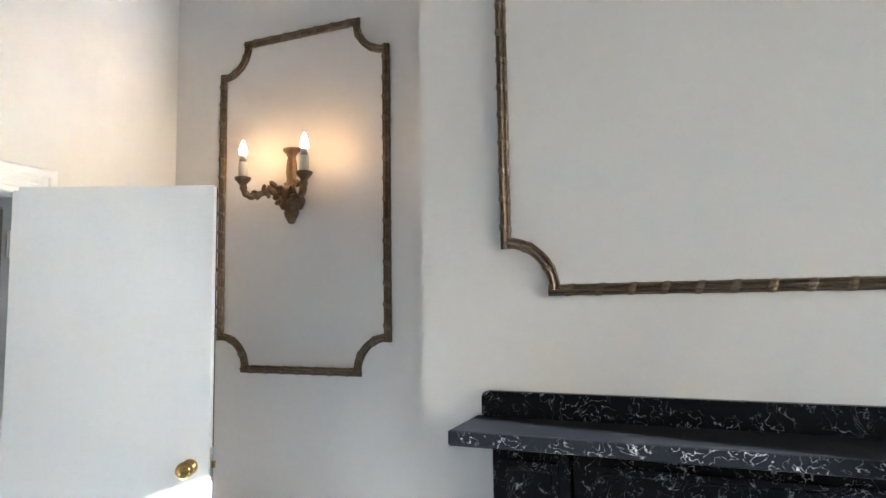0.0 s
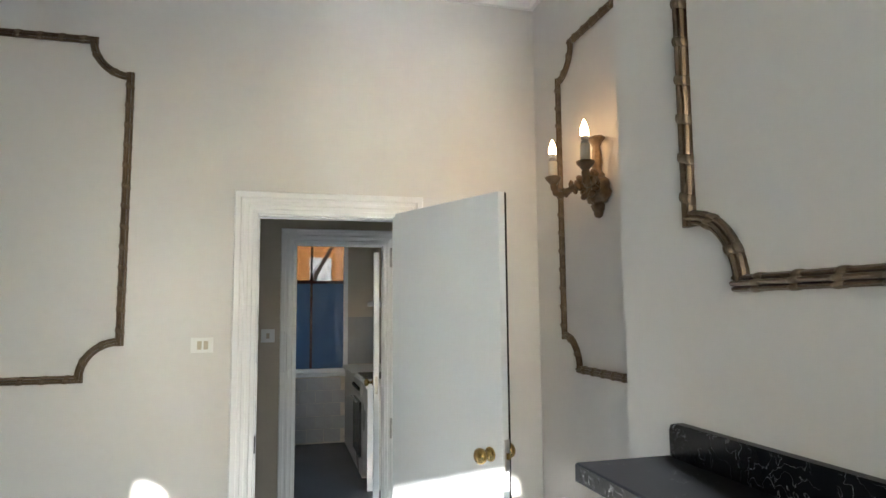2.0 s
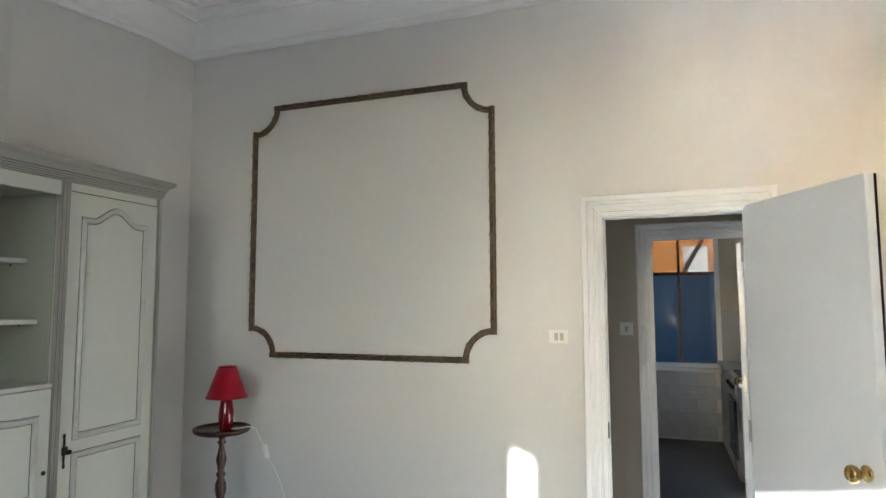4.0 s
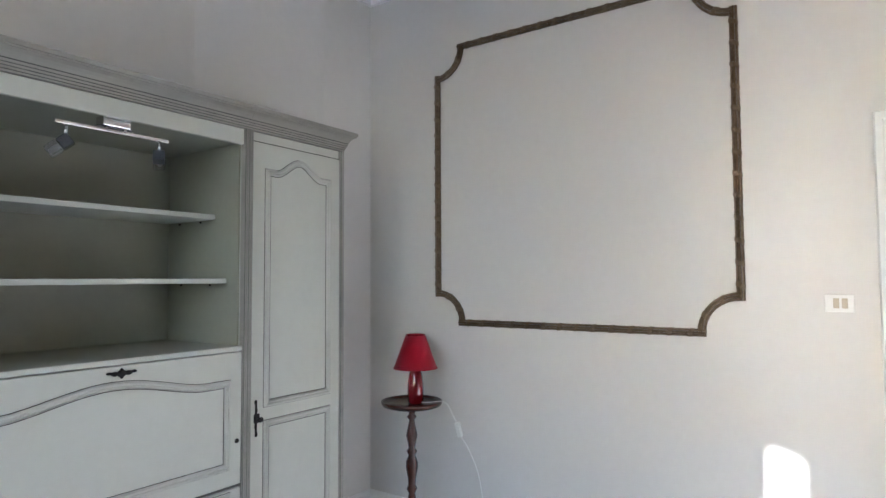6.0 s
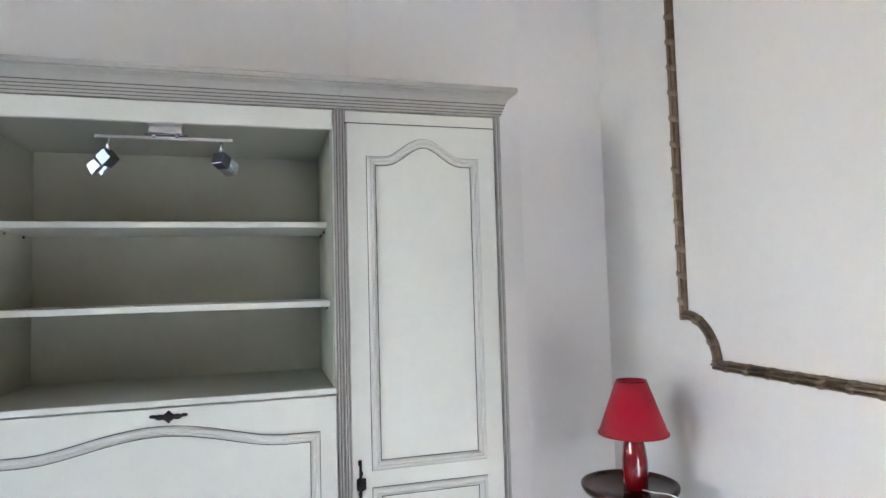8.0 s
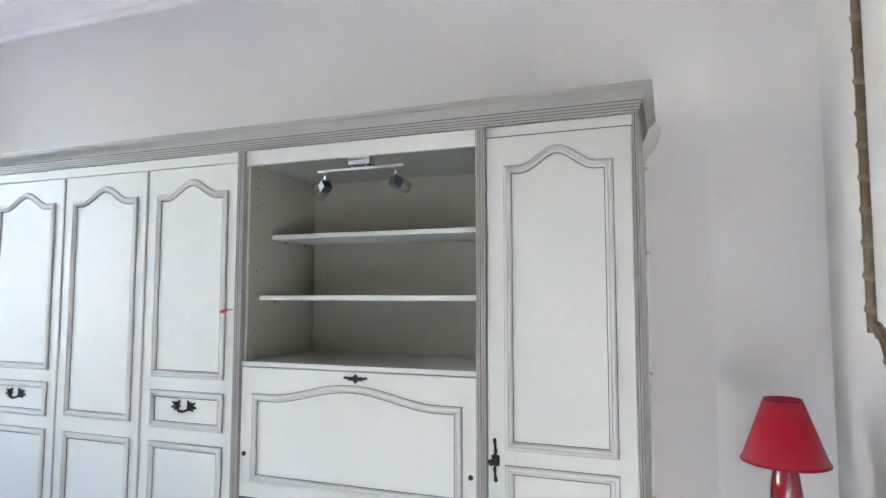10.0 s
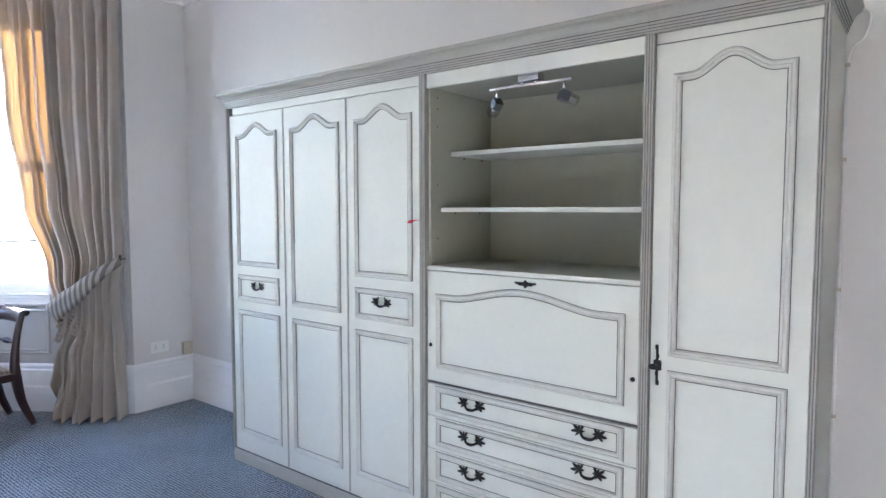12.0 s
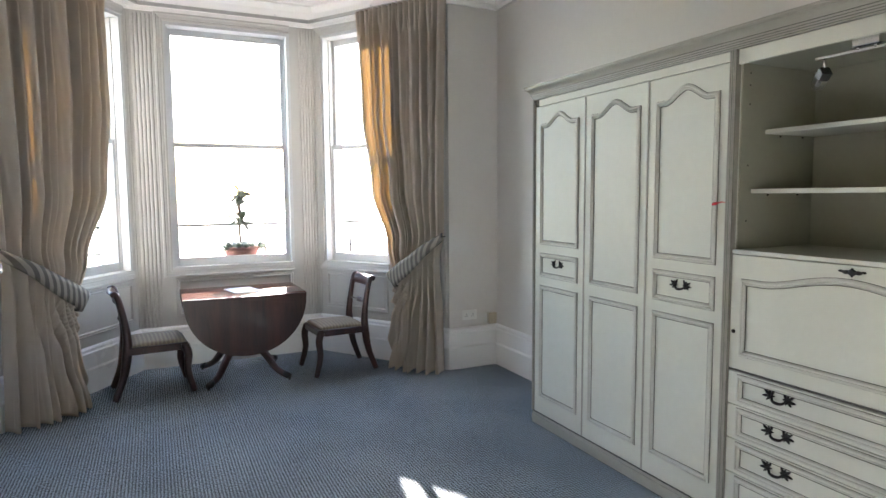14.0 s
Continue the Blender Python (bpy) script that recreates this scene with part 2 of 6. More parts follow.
CABTRIM = material("cabinet_trim_glaze", (0.34, 0.328, 0.288), rough=0.42, spread=0.06, grain=50, stain=4, bump=0.05)
CABMOULD = material("cabinet_moulding_glaze", (0.52, 0.52, 0.465), rough=0.4, spread=0.05, grain=50, stain=5, bump=0.05)
GROOVE = material("dark_glaze", (0.065, 0.062, 0.055), rough=0.6, spread=0.2, bump=0.0)
IRON = material("dark_bronze_iron", (0.012, 0.0115, 0.011), rough=0.5, metal=0.5, spread=0.3, bump=0.3)
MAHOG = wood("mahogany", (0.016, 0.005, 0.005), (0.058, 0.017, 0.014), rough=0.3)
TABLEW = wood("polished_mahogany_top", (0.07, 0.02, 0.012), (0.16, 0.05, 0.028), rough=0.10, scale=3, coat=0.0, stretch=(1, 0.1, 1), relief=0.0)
DARKW = wood("dark_oak", (0.024, 0.008, 0.006), (0.085, 0.026, 0.018), rough=0.25, coat=0.2)
CURTAIN = cloth_material("curtain_linen", (0.49, 0.437, 0.385), (1.0, 0.76, 0.40), 0.16)
TIE = stripe_material("tie_stripe", (0.12, 0.106, 0.092), (0.30, 0.265, 0.225), 9.0)
SEATC = stripe_material("seat_stripe", (0.215, 0.18, 0.135), (0.275, 0.235, 0.178), 11.0, "Y")
REDSH = cloth_material("red_shade", (0.34, 0.010, 0.024), (0.8, 0.02, 0.03), 0.10)
REDGL = material("red_glaze", (0.17, 0.004, 0.008), rough=0.08, spread=0.1, bump=0.0, coat=0.6)
REDRIB = material("red_ribbon", (0.55, 0.01, 0.02), rough=0.6, spread=0.1)
WPLAST = material("white_plastic", (0.78, 0.78, 0.75), rough=0.35, spread=0.02, bump=0.0)
BEIGEP = material("aged_plastic", (0.50, 0.44, 0.33), rough=0.5, spread=0.05, bump=0.0)
CREAM = material("cream_card_tube", (0.68, 0.62, 0.5), rough=0.6, spread=0.1, grain=30, bump=0.1)
BULB = glow_material("lit_bulb", (1.0, 0.58, 0.25), 6.5)
GLASS = glass_material("window_glass", (0.97, 0.98, 0.98))
# Grey tint added to the kitchen panes to dim the over-bright yard.
KGLASS = glass_material("dimming_window_glass", (0.22, 0.22, 0.22))
SMOKED = material("smoked_chrome", (0.17, 0.185, 0.21), rough=0.26, metal=1.0, spread=0.05, bump=0.0)
FROST = glass_material("cast_glass", (0.86, 0.88, 0.89), gloss=0.15, haze=0.04, haze_colour=(0.7, 0.72, 0.75))
PAPER = material("paper", (0.82, 0.82, 0.80), rough=0.8, spread=0.02, bump=0.0)
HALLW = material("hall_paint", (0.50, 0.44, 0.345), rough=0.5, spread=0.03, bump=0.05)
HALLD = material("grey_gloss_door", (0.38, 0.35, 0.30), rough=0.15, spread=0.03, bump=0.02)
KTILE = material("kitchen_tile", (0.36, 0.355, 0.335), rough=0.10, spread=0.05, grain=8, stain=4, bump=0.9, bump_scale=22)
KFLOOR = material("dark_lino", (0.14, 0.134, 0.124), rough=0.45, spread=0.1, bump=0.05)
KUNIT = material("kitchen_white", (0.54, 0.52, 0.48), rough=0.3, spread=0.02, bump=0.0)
BLACK = material("black_enamel", (0.012, 0.012, 0.013), rough=0.2, spread=0.1, bump=0.0)
BLUEF = glass_material("blue_film_glass", (0.02, 0.03, 0.06), gloss=0.05, haze=0.93, haze_colour=(0.075, 0.118, 0.17))
TERRA = material("terracotta", (0.27, 0.11, 0.085), rough=0.8, spread=0.15, bump=0.2)
LEAF = material("leaf", (0.10, 0.13, 0.09), rough=0.5, spread=0.3, bump=0.1)
STONE = material("weathered_stone", (0.27, 0.26, 0.24), rough=0.8, spread=0.08, grain=12, stain=1.0, bump=0.3)
STUCCO = material("orange_stucco", (0.55, 0.24, 0.07), rough=0.9, spread=0.08, stain=0.8, bump=0.2)
ASPHALT = material("pale_promenade_concrete", (0.24, 0.23, 0.215), rough=0.9, spread=0.2, stain=0.3, bump=0.3)
SEA = material("sea_water", (0.05, 0.10, 0.13), rough=0.25, spread=0.1, stain=0.05, bump=0.5, bump_scale=0.6)
SLATE = material("roof_slate", (0.10, 0.10, 0.11), rough=0.7, spread=0.2, stain=1, bump=0.3)
BARK = material("bark", (0.07, 0.05, 0.035), rough=0.9, spread=0.3, bump=0.4)


# ---- mesh helpers ----
def part(name, bm, mat, parent=None, label="", smooth=False, m=None):
    """Links a bmesh as one mesh object, under a thing or a part."""
    bmesh.ops.recalc_face_normals(bm, faces=bm.faces)
    me = bpy.data.meshes.new(name)
    bm.to_mesh(me)
    bm.free()
    me.materials.append(mat)
    if smooth:
        me.shade_smooth()
    ob = new(name, me)
    if parent is not None:
        ob.parent = parent
    if m is not None:
        ob.matrix_basis = m
    if label:
        ob["label"] = label
    return ob


def thing(name, label, category, m=None, group="", kind=""):
    ob = new(name)
    ob.empty_display_size = 0.1
    if m is not None:
        ob.matrix_basis = m
    return tagged(ob, label, category, group, kind)


def box(bm, x0, x1, y0, y1, z0, z1, bevel=0.0, m=None):
    g = bmesh.ops.create_cube(bm, size=1.0)
    vs = g["verts"]
    t = Matrix.Translation(((x0 + x1) / 2, (y0 + y1) / 2, (z0 + z1) / 2)) @ Matrix.Diagonal((abs(x1 - x0), abs(y1 - y0), abs(z1 - z0), 1))
    bmesh.ops.transform(bm, matrix=t if m is None else m @ t, verts=vs)
    if bevel:
        es = list({e for v in vs for e in v.link_edges})
        bmesh.ops.bevel(bm, geom=es, offset=bevel, segments=2, profile=0.5, affect="EDGES")
    return bm


def boxes(*specs, bevel=0.0):
    bm = bmesh.new()
    for s in specs:
        box(bm, *s, bevel=bevel)
    return bm


def lathe(bm, profile, steps=24, centre=(0, 0, 0), m=None):
    """Turns (radius, height) rows about the z axis."""
    rings = []
    base = Matrix.Translation(centre) if m is None else m
    for r, z in profile:
        rings.append([bm.verts.new(base @ Vector((max(r, 1e-4) * math.cos(k * math.tau / steps), max(r, 1e-4) * math.sin(k * math.tau / steps), z))) for k in range(steps)])
    for a, b in zip(rings, rings[1:]):
        for k in range(steps):
            bm.faces.new((a[k], a[(k + 1) % steps], b[(k + 1) % steps], b[k]))
    bm.faces.new(rings[0][::-1]), bm.faces.new(rings[-1])
    return bm


def tube(bm, pts, radii, steps=10, flat=1.0):
    """A round or flattened rod through points; radii: one, or one a point."""
    pts = [Vector(p) for p in pts]
    rr = radii if isinstance(radii, (list, tuple)) else [radii] * len(pts)
    rings, up = [], None
    for i, p in enumerate(pts):
        d = (pts[min(i + 1, len(pts) - 1)] - pts[max(i - 1, 0)]).normalized()
        if up is None:
            up = Vector((0, 0, 1)) if abs(d.z) < 0.9 else Vector((1, 0, 0))
        side = d.cross(up).normalized()
        up = side.cross(d).normalized()
        rings.append([bm.verts.new(p + (side * math.cos(k * math.tau / steps) + up * flat * math.sin(k * math.tau / steps)) * rr[i]) for k in range(steps)])
    for a, b in zip(rings, rings[1:]):
        for k in range(steps):
            bm.faces.new((a[k], a[(k + 1) % steps], b[(k + 1) % steps], b[k]))
    bm.faces.new(rings[0][::-1]), bm.faces.new(rings[-1])
    return bm


def smooth_path(pts, n=6):
    """Catmull-Rom through points."""
    pts = [Vector(p) for p in pts]
    ext = [pts[0] * 2 - pts[1], *pts, pts[-1] * 2 - pts[-2]]
    out = []
    for i in range(1, len(ext) - 2):
        a, b, c, d = ext[i - 1:i + 3]
        for k in range(n):
            t = k / n
            out.append(0.5 * (2 * b + (c - a) * t + (2 * a - 5 * b + 4 * c - d) * t * t + (3 * b - a - 3 * c + d) * t ** 3))
    return out + [pts[-1]]


def sweep(bm, path, profile, to3d, closed=False):
    """Carries (offset to the left, height) rows along a flat path, mitred; to3d maps path plane and height to space."""
    n = len(path)
    P = [Vector(p) for p in path]
    rows = []
    for i in range(n):
        a = P[(i - 1) % n] if closed or i > 0 else None
        c = P[(i + 1) % n] if closed or i < n - 1 else None
        d0 = (P[i] - a).normalized() if a is not None else None
        d1 = (c - P[i]).normalized() if c is not None else None
        d0, d1 = d0 or d1, d1 or d0
        n0, n1 = Vector((-d0.y, d0.x)), Vector((-d1.y, d1.x))
        mitre = (n0 + n1) / max(0.25, 1 + n0.dot(n1))
        rows.append([bm.verts.new(to3d(*(P[i] + mitre * o), h)) for o, h in profile])
    last = n if closed else n - 1
    for i in range(last):
        a, b = rows[i], rows[(i + 1) % n]
        for k in range(len(profile) - 1):
            bm.faces.new((a[k], b[k], b[k + 1], a[k + 1]))
        bm.faces.new((a[-1], b[-1], b[0], a[0]))
    if not closed:
        bm.faces.new(rows[0]), bm.faces.new(rows[-1][::-1])
    return bm


def arch_rect(x0, x1, z0, z1, rise=0.0, shoulder=0.1, n=18):
    """Rectangle, anticlockwise, whose top swells in the middle to z1 + rise."""
    pts = [(x0, z0), (x1, z0), (x1, z1)]
    if rise:
        w = x1 - x0
        for k in range(n + 1):
            u = k / n
            x = x1 - w * (shoulder + (1 - 2 * shoulder) * u)
            pts.append((x, z1 + rise * (0.5 - 0.5 * math.cos(math.tau * u)) ** 0.8))
    pts.append((x0, z1))
    return pts


# ---- structure ----
CEIL_Z = 3.375
ROOM = [(-2.415, -1.53), (-2.06, -1.545), (-1.40, -1.70), (2.575, -1.70), (2.575, -1.22), (3.80, -0.40), (3.80, 1.22),
        (2.575, 2.04), (2.575, 2.27), (0.97, 2.27), (0.97, 1.87), (-0.97, 1.87), (-0.97, 2.27), (-2.415, 2.27)]
DOOR_Y0, DOOR_Y1, DOOR_H = 0.920, 1.590, 2.022
BAY_W0, BAY_W1 = 0.875, 3.05      # sill and head of the bay openings


def wall(name, i, thick, openings=(), label="painted plaster wall"):
    """The wall from corner i of the room to the next, with its thickness outside and its openings cut through."""
    p, q = Vector(ROOM[i]), Vector(ROOM[(i + 1) % len(ROOM)])
    d = (q - p).normalized()
    L = (q - p).length

    def ext(a, b):
        turn = a.x * b.y - a.y * b.x
        return thick * math.tan(math.atan2(turn, a.dot(b)) / 2) if turn > 0 else 0.0
    pre = (p - Vector(ROOM[i - 1])).normalized()
    post = (Vector(ROOM[(i + 2) % len(ROOM)]) - q).normalized()
    s0, s1 = -ext(pre, d), L + ext(d, post)
    bm = bmesh.new()
    cuts = sorted(openings)
    s = s0
    for a, b, z0, z1 in cuts:
        box(bm, s, a, -thick, 0, -0.2, CEIL_Z)
        if z0 > 0:
            box(bm, a, b, -thick, 0, -0.2, z0)
        box(bm, a, b, -thick, 0, z1, CEIL_Z)
        s = b
    box(bm, s, s1, -thick, 0, -0.2, CEIL_Z)
    m = Matrix.Translation((p.x, p.y, 0)) @ Matrix.Rotation(math.atan2(d.y, d.x), 4, "Z")
    ob = part(name, bm, WALL, m=m)
    tagged(ob, label, "wall", kind="structure")
    return ob, m, L


wall("wall_pier_south", 0, 0.3)
wall("wall_pier_return", 1, 0.1)
wall("wall_south", 2, 0.3)
wall("wall_east_south", 3, 0.3)
side_len = (Vector(ROOM[5]) - Vector(ROOM[4])).length
WIN_S = (0.63, 1.415)
_, BAY_S, _ = wall("wall_bay_south", 4, 0.3, [(WIN_S[0], WIN_S[1], BAY_W0, BAY_W1)], "white painted splayed bay wall with a sash window")
_, BAY_C, _ = wall("wall_bay_east", 5, 0.3, [(0.25, 1.34, BAY_W0, BAY_W1)], "white painted bay wall with a tall sash window")
_, BAY_N, _ = wall("wall_bay_north", 6, 0.3, [(side_len - WIN_S[1], side_len - WIN_S[0], BAY_W0, BAY_W1)], "white painted splayed bay wall with a sash window")
wall("wall_east_north", 7, 0.3)
wall("wall_north_east", 8, 0.3)
wall("wall_breast", 10, 0.38, label="chimney breast in grey-white painted plaster")
wall("wall_north_west", 12, 0.3)
wall("wall_west", 13, 0.115, [(2.27 - DOOR_Y1, 2.27 - DOOR_Y0, 0.0, DOOR_H)], "grey-white painted plaster wall with a doorway")
# bay walls get the white that has backlit shade mixed in
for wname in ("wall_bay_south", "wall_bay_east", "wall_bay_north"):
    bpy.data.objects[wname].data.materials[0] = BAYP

floor = part("floor", boxes((-2.6, 4.2, -2.1, 2.7, -0.25, 0.0)), CARPET)
tagged(floor, "blue-grey ribbed carpet over the whole room", "floor", kind="structure")
ceiling = part("ceiling", boxes((-2.75, 4.25, -2.1, 2.7, CEIL_Z, CEIL_Z + 0.25)), CEIL)
tagged(ceiling, "white painted plaster ceiling", "ceiling", kind="structure")

CORNICE = [(0.0, -0.26), (0.022, -0.26), (0.022, -0.225), (0.035, -0.22), (0.045, -0.19), (0.075, -0.14), (0.115, -0.105), (0.13, -0.10), (0.13, -0.085),
           (0.15, -0.08), (0.165, -0.055), (0.20, -0.05), (0.20, -0.035), (0.225, -0.03), (0.225, -0.012), (0.245, -0.008), (0.245, 0.0), (0.0, 0.0)]
bm = bmesh.new()
sweep(bm, ROOM, CORNICE, lambda x, y, h: (x, y, CEIL_Z - 0.001 + h), closed=True)
tagged(part("cornice", bm, CEIL), "white moulded plaster cornice", "cornice", kind="structure")

SKIRT = [(0.0, 0.0), (0.034, 0.0), (0.034, 0.185), (0.026, 0.20), (0.026, 0.315), (0.018, 0.325), (0.018, 0.345), (0.008, 0.36), (0.0, 0.362)]


def skirting(name, pts):
    bm = bmesh.new()
    sweep(bm, pts, SKIRT, lambda x, y, h: (x, y, 0.002 + h))
    tagged(part(name, bm, TRIM), "tall white moulded skirting board", "skirting board", kind="structure")


skirting("baseboard_south", [(-2.415, DOOR_Y0 - 0.1), (-2.415, -1.53), (-2.06, -1.545), (-1.40, -1.70), (2.575, -1.70), (2.575, -1.22), (3.80, -0.40), (3.80, 1.22),
                             (2.575, 2.04), (2.575, 2.27), (0.97, 2.27), (0.97, 1.87), (0.80, 1.87)])
skirting("baseboard_north", [(-0.80, 1.87), (-0.97, 1.87), (-0.97, 2.27), (-2.415, 2.27), (-2.415, DOOR_Y1 + 0.12)])


# ---- doorway ----
ARCHI = [(0.0, 0.0), (0.0, 0.012), (0.014, 0.016), (0.017, 0.008), (0.032, 0.012), (0.035, 0.021), (0.048, 0.024), (0.051, 0.014), (0.064, 0.018), (0.067, 0.032), (0.088, 0.036), (0.094, 0.028), (0.094, 0.0)]


def doorway(name, y0, y1, head, x_in, x_out, label):
    """Lining between two wall faces and stepped architraves on the face towards +x and the one towards -x."""
    d = thing(name, label, "door frame", kind="structure")
    t = 0.012
    part("lining", boxes((x_out, x_in, y0 - 0.001, y0 + t, 0, head), (x_out, x_in, y1 - t, y1 + 0.001, 0, head), (x_out, x_in, y0 + t, y1 - t, head - t, head)), TRIM, d)
    part("door_stop", boxes((x_out + 0.02, x_in - 0.045, y0 + t, y0 + t + 0.006, 0, head - t), (x_out + 0.02, x_in - 0.045, y1 - t - 0.006, y1 - t, 0, head - t),
                            (x_out + 0.02, x_in - 0.045, y0 + t, y1 - t, head - t - 0.006, head - t)), TRIM, d)
    for face, sign in ((x_in, 1), (x_out, -1)):
        bm = bmesh.new()
        path = [(y0 + 0.006, 0.002), (y0 + 0.006, head - 0.006), (y1 - 0.006, head - 0.006), (y1 - 0.006, 0.002)]
        sweep(bm, path, ARCHI, lambda a, b, h: (face + sign * (h + 0.0005), a, b))
        part("architrave", bm, TRIM, d)
    return d


door_frame = doorway("door_1", DOOR_Y0, DOOR_Y1, DOOR_H, -2.415, -2.53, "white stepped door frame of the room")
part("strike_plate", boxes((-2.475, -2.43, DOOR_Y0 + 0.012, DOOR_Y0 + 0.016, 0.97, 1.04)), IRON, door_frame, "dark metal strike plate")


def knob(parent, x, y, z, sign):
    """Brass door knob on a rose, standing off along y."""
    m = Matrix.Translation((x, y, z)) @ Matrix.Rotation(radians(-90 * sign), 4, "X")
    bm = bmesh.new()
    lathe(bm, [(0.027, 0.0), (0.027, 0.004), (0.022, 0.007), (0.011, 0.009), (0.010, 0.03), (0.014, 0.034), (0.026, 0.04), (0.03, 0.05), (0.0285, 0.06), (0.02, 0.067), (0.004, 0.069)], 24, m=m)
    return part("door_knob", bm, BRASS, parent, "polished brass knob", smooth=True)


HINGE = Vector((-2.425, 1.535))
LEAF_W = 0.715
_ang = math.atan2(1.84 - 1.545, -1.775 + 2.42)
leaf = thing("room_door", "flush white painted door standing open into the room", "door", Matrix.Translation((HINGE.x, HINGE.y, 0)) @ Matrix.Rotation(_ang, 4, "Z"))
part("leaf", box(bmesh.new(), 0.004, LEAF_W, 0.0, 0.044, 0.012, 2.03, bevel=0.003), DOORW, leaf)
# thin black strip down the leaf's free edge
part("edge_dark_strip", boxes((LEAF_W - 0.0005, LEAF_W + 0.001, 0.032, 0.0415, 0.014, 2.028)), BLACK, leaf, "thin dark strip along the edge")
knob(leaf, LEAF_W - 0.065, -0.0005, 1.04, -1)
knob(leaf, LEAF_W - 0.065, 0.0445, 1.04, 1)
part("latch_plate", boxes((LEAF_W, LEAF_W + 0.0025, 0.010, 0.034, 0.985, 1.10)), STEEL, leaf, "steel latch plate on the door's edge")
part("latch_bolt", boxes((LEAF_W + 0.0025, LEAF_W + 0.013, 0.016, 0.028, 1.03, 1.052)), BRASS, leaf)
for hz in (0.25, 1.0, 1.78):
    bm = bmesh.new()
    lathe(bm, [(0.006, 0), (0.006, 0.09)], 10, (0.0, -0.005, hz))
    part("hinge", bm, STEEL, leaf, smooth=True)


# ---- bay windows ----
def sash(parent, name, s0, s1, z0, z1, y, rail_bottom, rail_top, stile=0.038):
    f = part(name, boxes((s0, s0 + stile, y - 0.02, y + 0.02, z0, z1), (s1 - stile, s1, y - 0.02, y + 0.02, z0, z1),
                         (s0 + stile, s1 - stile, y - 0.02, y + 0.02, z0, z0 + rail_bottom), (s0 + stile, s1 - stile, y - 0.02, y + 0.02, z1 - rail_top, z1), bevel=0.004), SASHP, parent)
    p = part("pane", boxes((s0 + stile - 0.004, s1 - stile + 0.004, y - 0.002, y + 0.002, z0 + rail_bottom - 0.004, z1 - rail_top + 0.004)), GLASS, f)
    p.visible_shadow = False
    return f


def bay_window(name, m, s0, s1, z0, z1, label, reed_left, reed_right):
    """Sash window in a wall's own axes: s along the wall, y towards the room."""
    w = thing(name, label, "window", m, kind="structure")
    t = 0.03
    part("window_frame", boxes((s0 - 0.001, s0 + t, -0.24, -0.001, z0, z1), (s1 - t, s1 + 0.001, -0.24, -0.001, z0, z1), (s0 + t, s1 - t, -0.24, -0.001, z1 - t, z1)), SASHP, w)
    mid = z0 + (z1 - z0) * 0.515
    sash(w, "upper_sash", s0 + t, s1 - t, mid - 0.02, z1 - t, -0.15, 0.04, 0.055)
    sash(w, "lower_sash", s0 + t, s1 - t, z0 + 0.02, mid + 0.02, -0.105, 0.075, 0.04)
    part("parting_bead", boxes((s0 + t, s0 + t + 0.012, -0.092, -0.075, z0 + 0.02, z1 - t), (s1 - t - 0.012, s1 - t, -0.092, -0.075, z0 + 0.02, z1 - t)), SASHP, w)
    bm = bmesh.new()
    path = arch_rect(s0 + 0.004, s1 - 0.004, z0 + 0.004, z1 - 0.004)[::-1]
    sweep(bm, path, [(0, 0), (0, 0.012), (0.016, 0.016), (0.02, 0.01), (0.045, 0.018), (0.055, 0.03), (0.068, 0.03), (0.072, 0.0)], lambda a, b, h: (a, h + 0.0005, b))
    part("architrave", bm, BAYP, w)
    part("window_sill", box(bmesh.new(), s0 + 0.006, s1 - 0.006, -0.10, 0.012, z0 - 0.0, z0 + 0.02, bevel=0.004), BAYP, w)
    part("outer_sill", box(bmesh.new(), s0 - 0.1, s1 + 0.1, -0.42, -0.13, z0 - 0.1, z0 - 0.01, bevel=0.01), STONE, w)
    # reeded strips between the architraves and the corners
    for a, b in (reed_left, reed_right):
        n = max(2, int(abs(b - a) / 0.027))
        for k in range(n):
            c = a + (b - a) * (k + 0.5) / n
            bm = bmesh.new()
            r = abs(b - a) / n * 0.46
            pr = [(r * math.cos(math.pi * j / 6), r * 0.8 * math.sin(math.pi * j / 6)) for j in range(7)]
            lo = [bm.verts.new((c + u, v + 0.0005, 0.372)) for u, v in pr]
            hi = [bm.verts.new((c + u, v + 0.0005, 3.09)) for u, v in pr]
            for j in range(6):
                bm.faces.new((lo[j], lo[j + 1], hi[j + 1], hi[j]))
            bm.faces.new(lo[::-1]), bm.faces.new(hi)
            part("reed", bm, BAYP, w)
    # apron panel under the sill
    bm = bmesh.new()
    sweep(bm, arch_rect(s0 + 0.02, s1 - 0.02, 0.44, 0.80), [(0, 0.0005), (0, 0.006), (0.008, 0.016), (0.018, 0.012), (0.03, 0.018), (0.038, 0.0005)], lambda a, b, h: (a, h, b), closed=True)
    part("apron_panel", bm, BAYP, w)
    return w


bay_window("window_1", BAY_C, 0.25, 1.34, BAY_W0, BAY_W1, "tall white sash window in the middle of the bay", (0.03, 0.165), (1.43, 1.59))
bay_window("window_2", BAY_S, WIN_S[0], WIN_S[1], BAY_W0, BAY_W1, "white sash window in the splayed side of the bay", (0.02, 0.12), (WIN_S[1] + 0.085, side_len - 0.02))
bay_window("window_3", BAY_N, side_len - WIN_S[1], side_len - WIN_S[0], BAY_W0, BAY_W1, "white sash window in the splayed side of the bay", (0.02, side_len - WIN_S[1] - 0.085), (side_len - 0.12, side_len - 0.02))


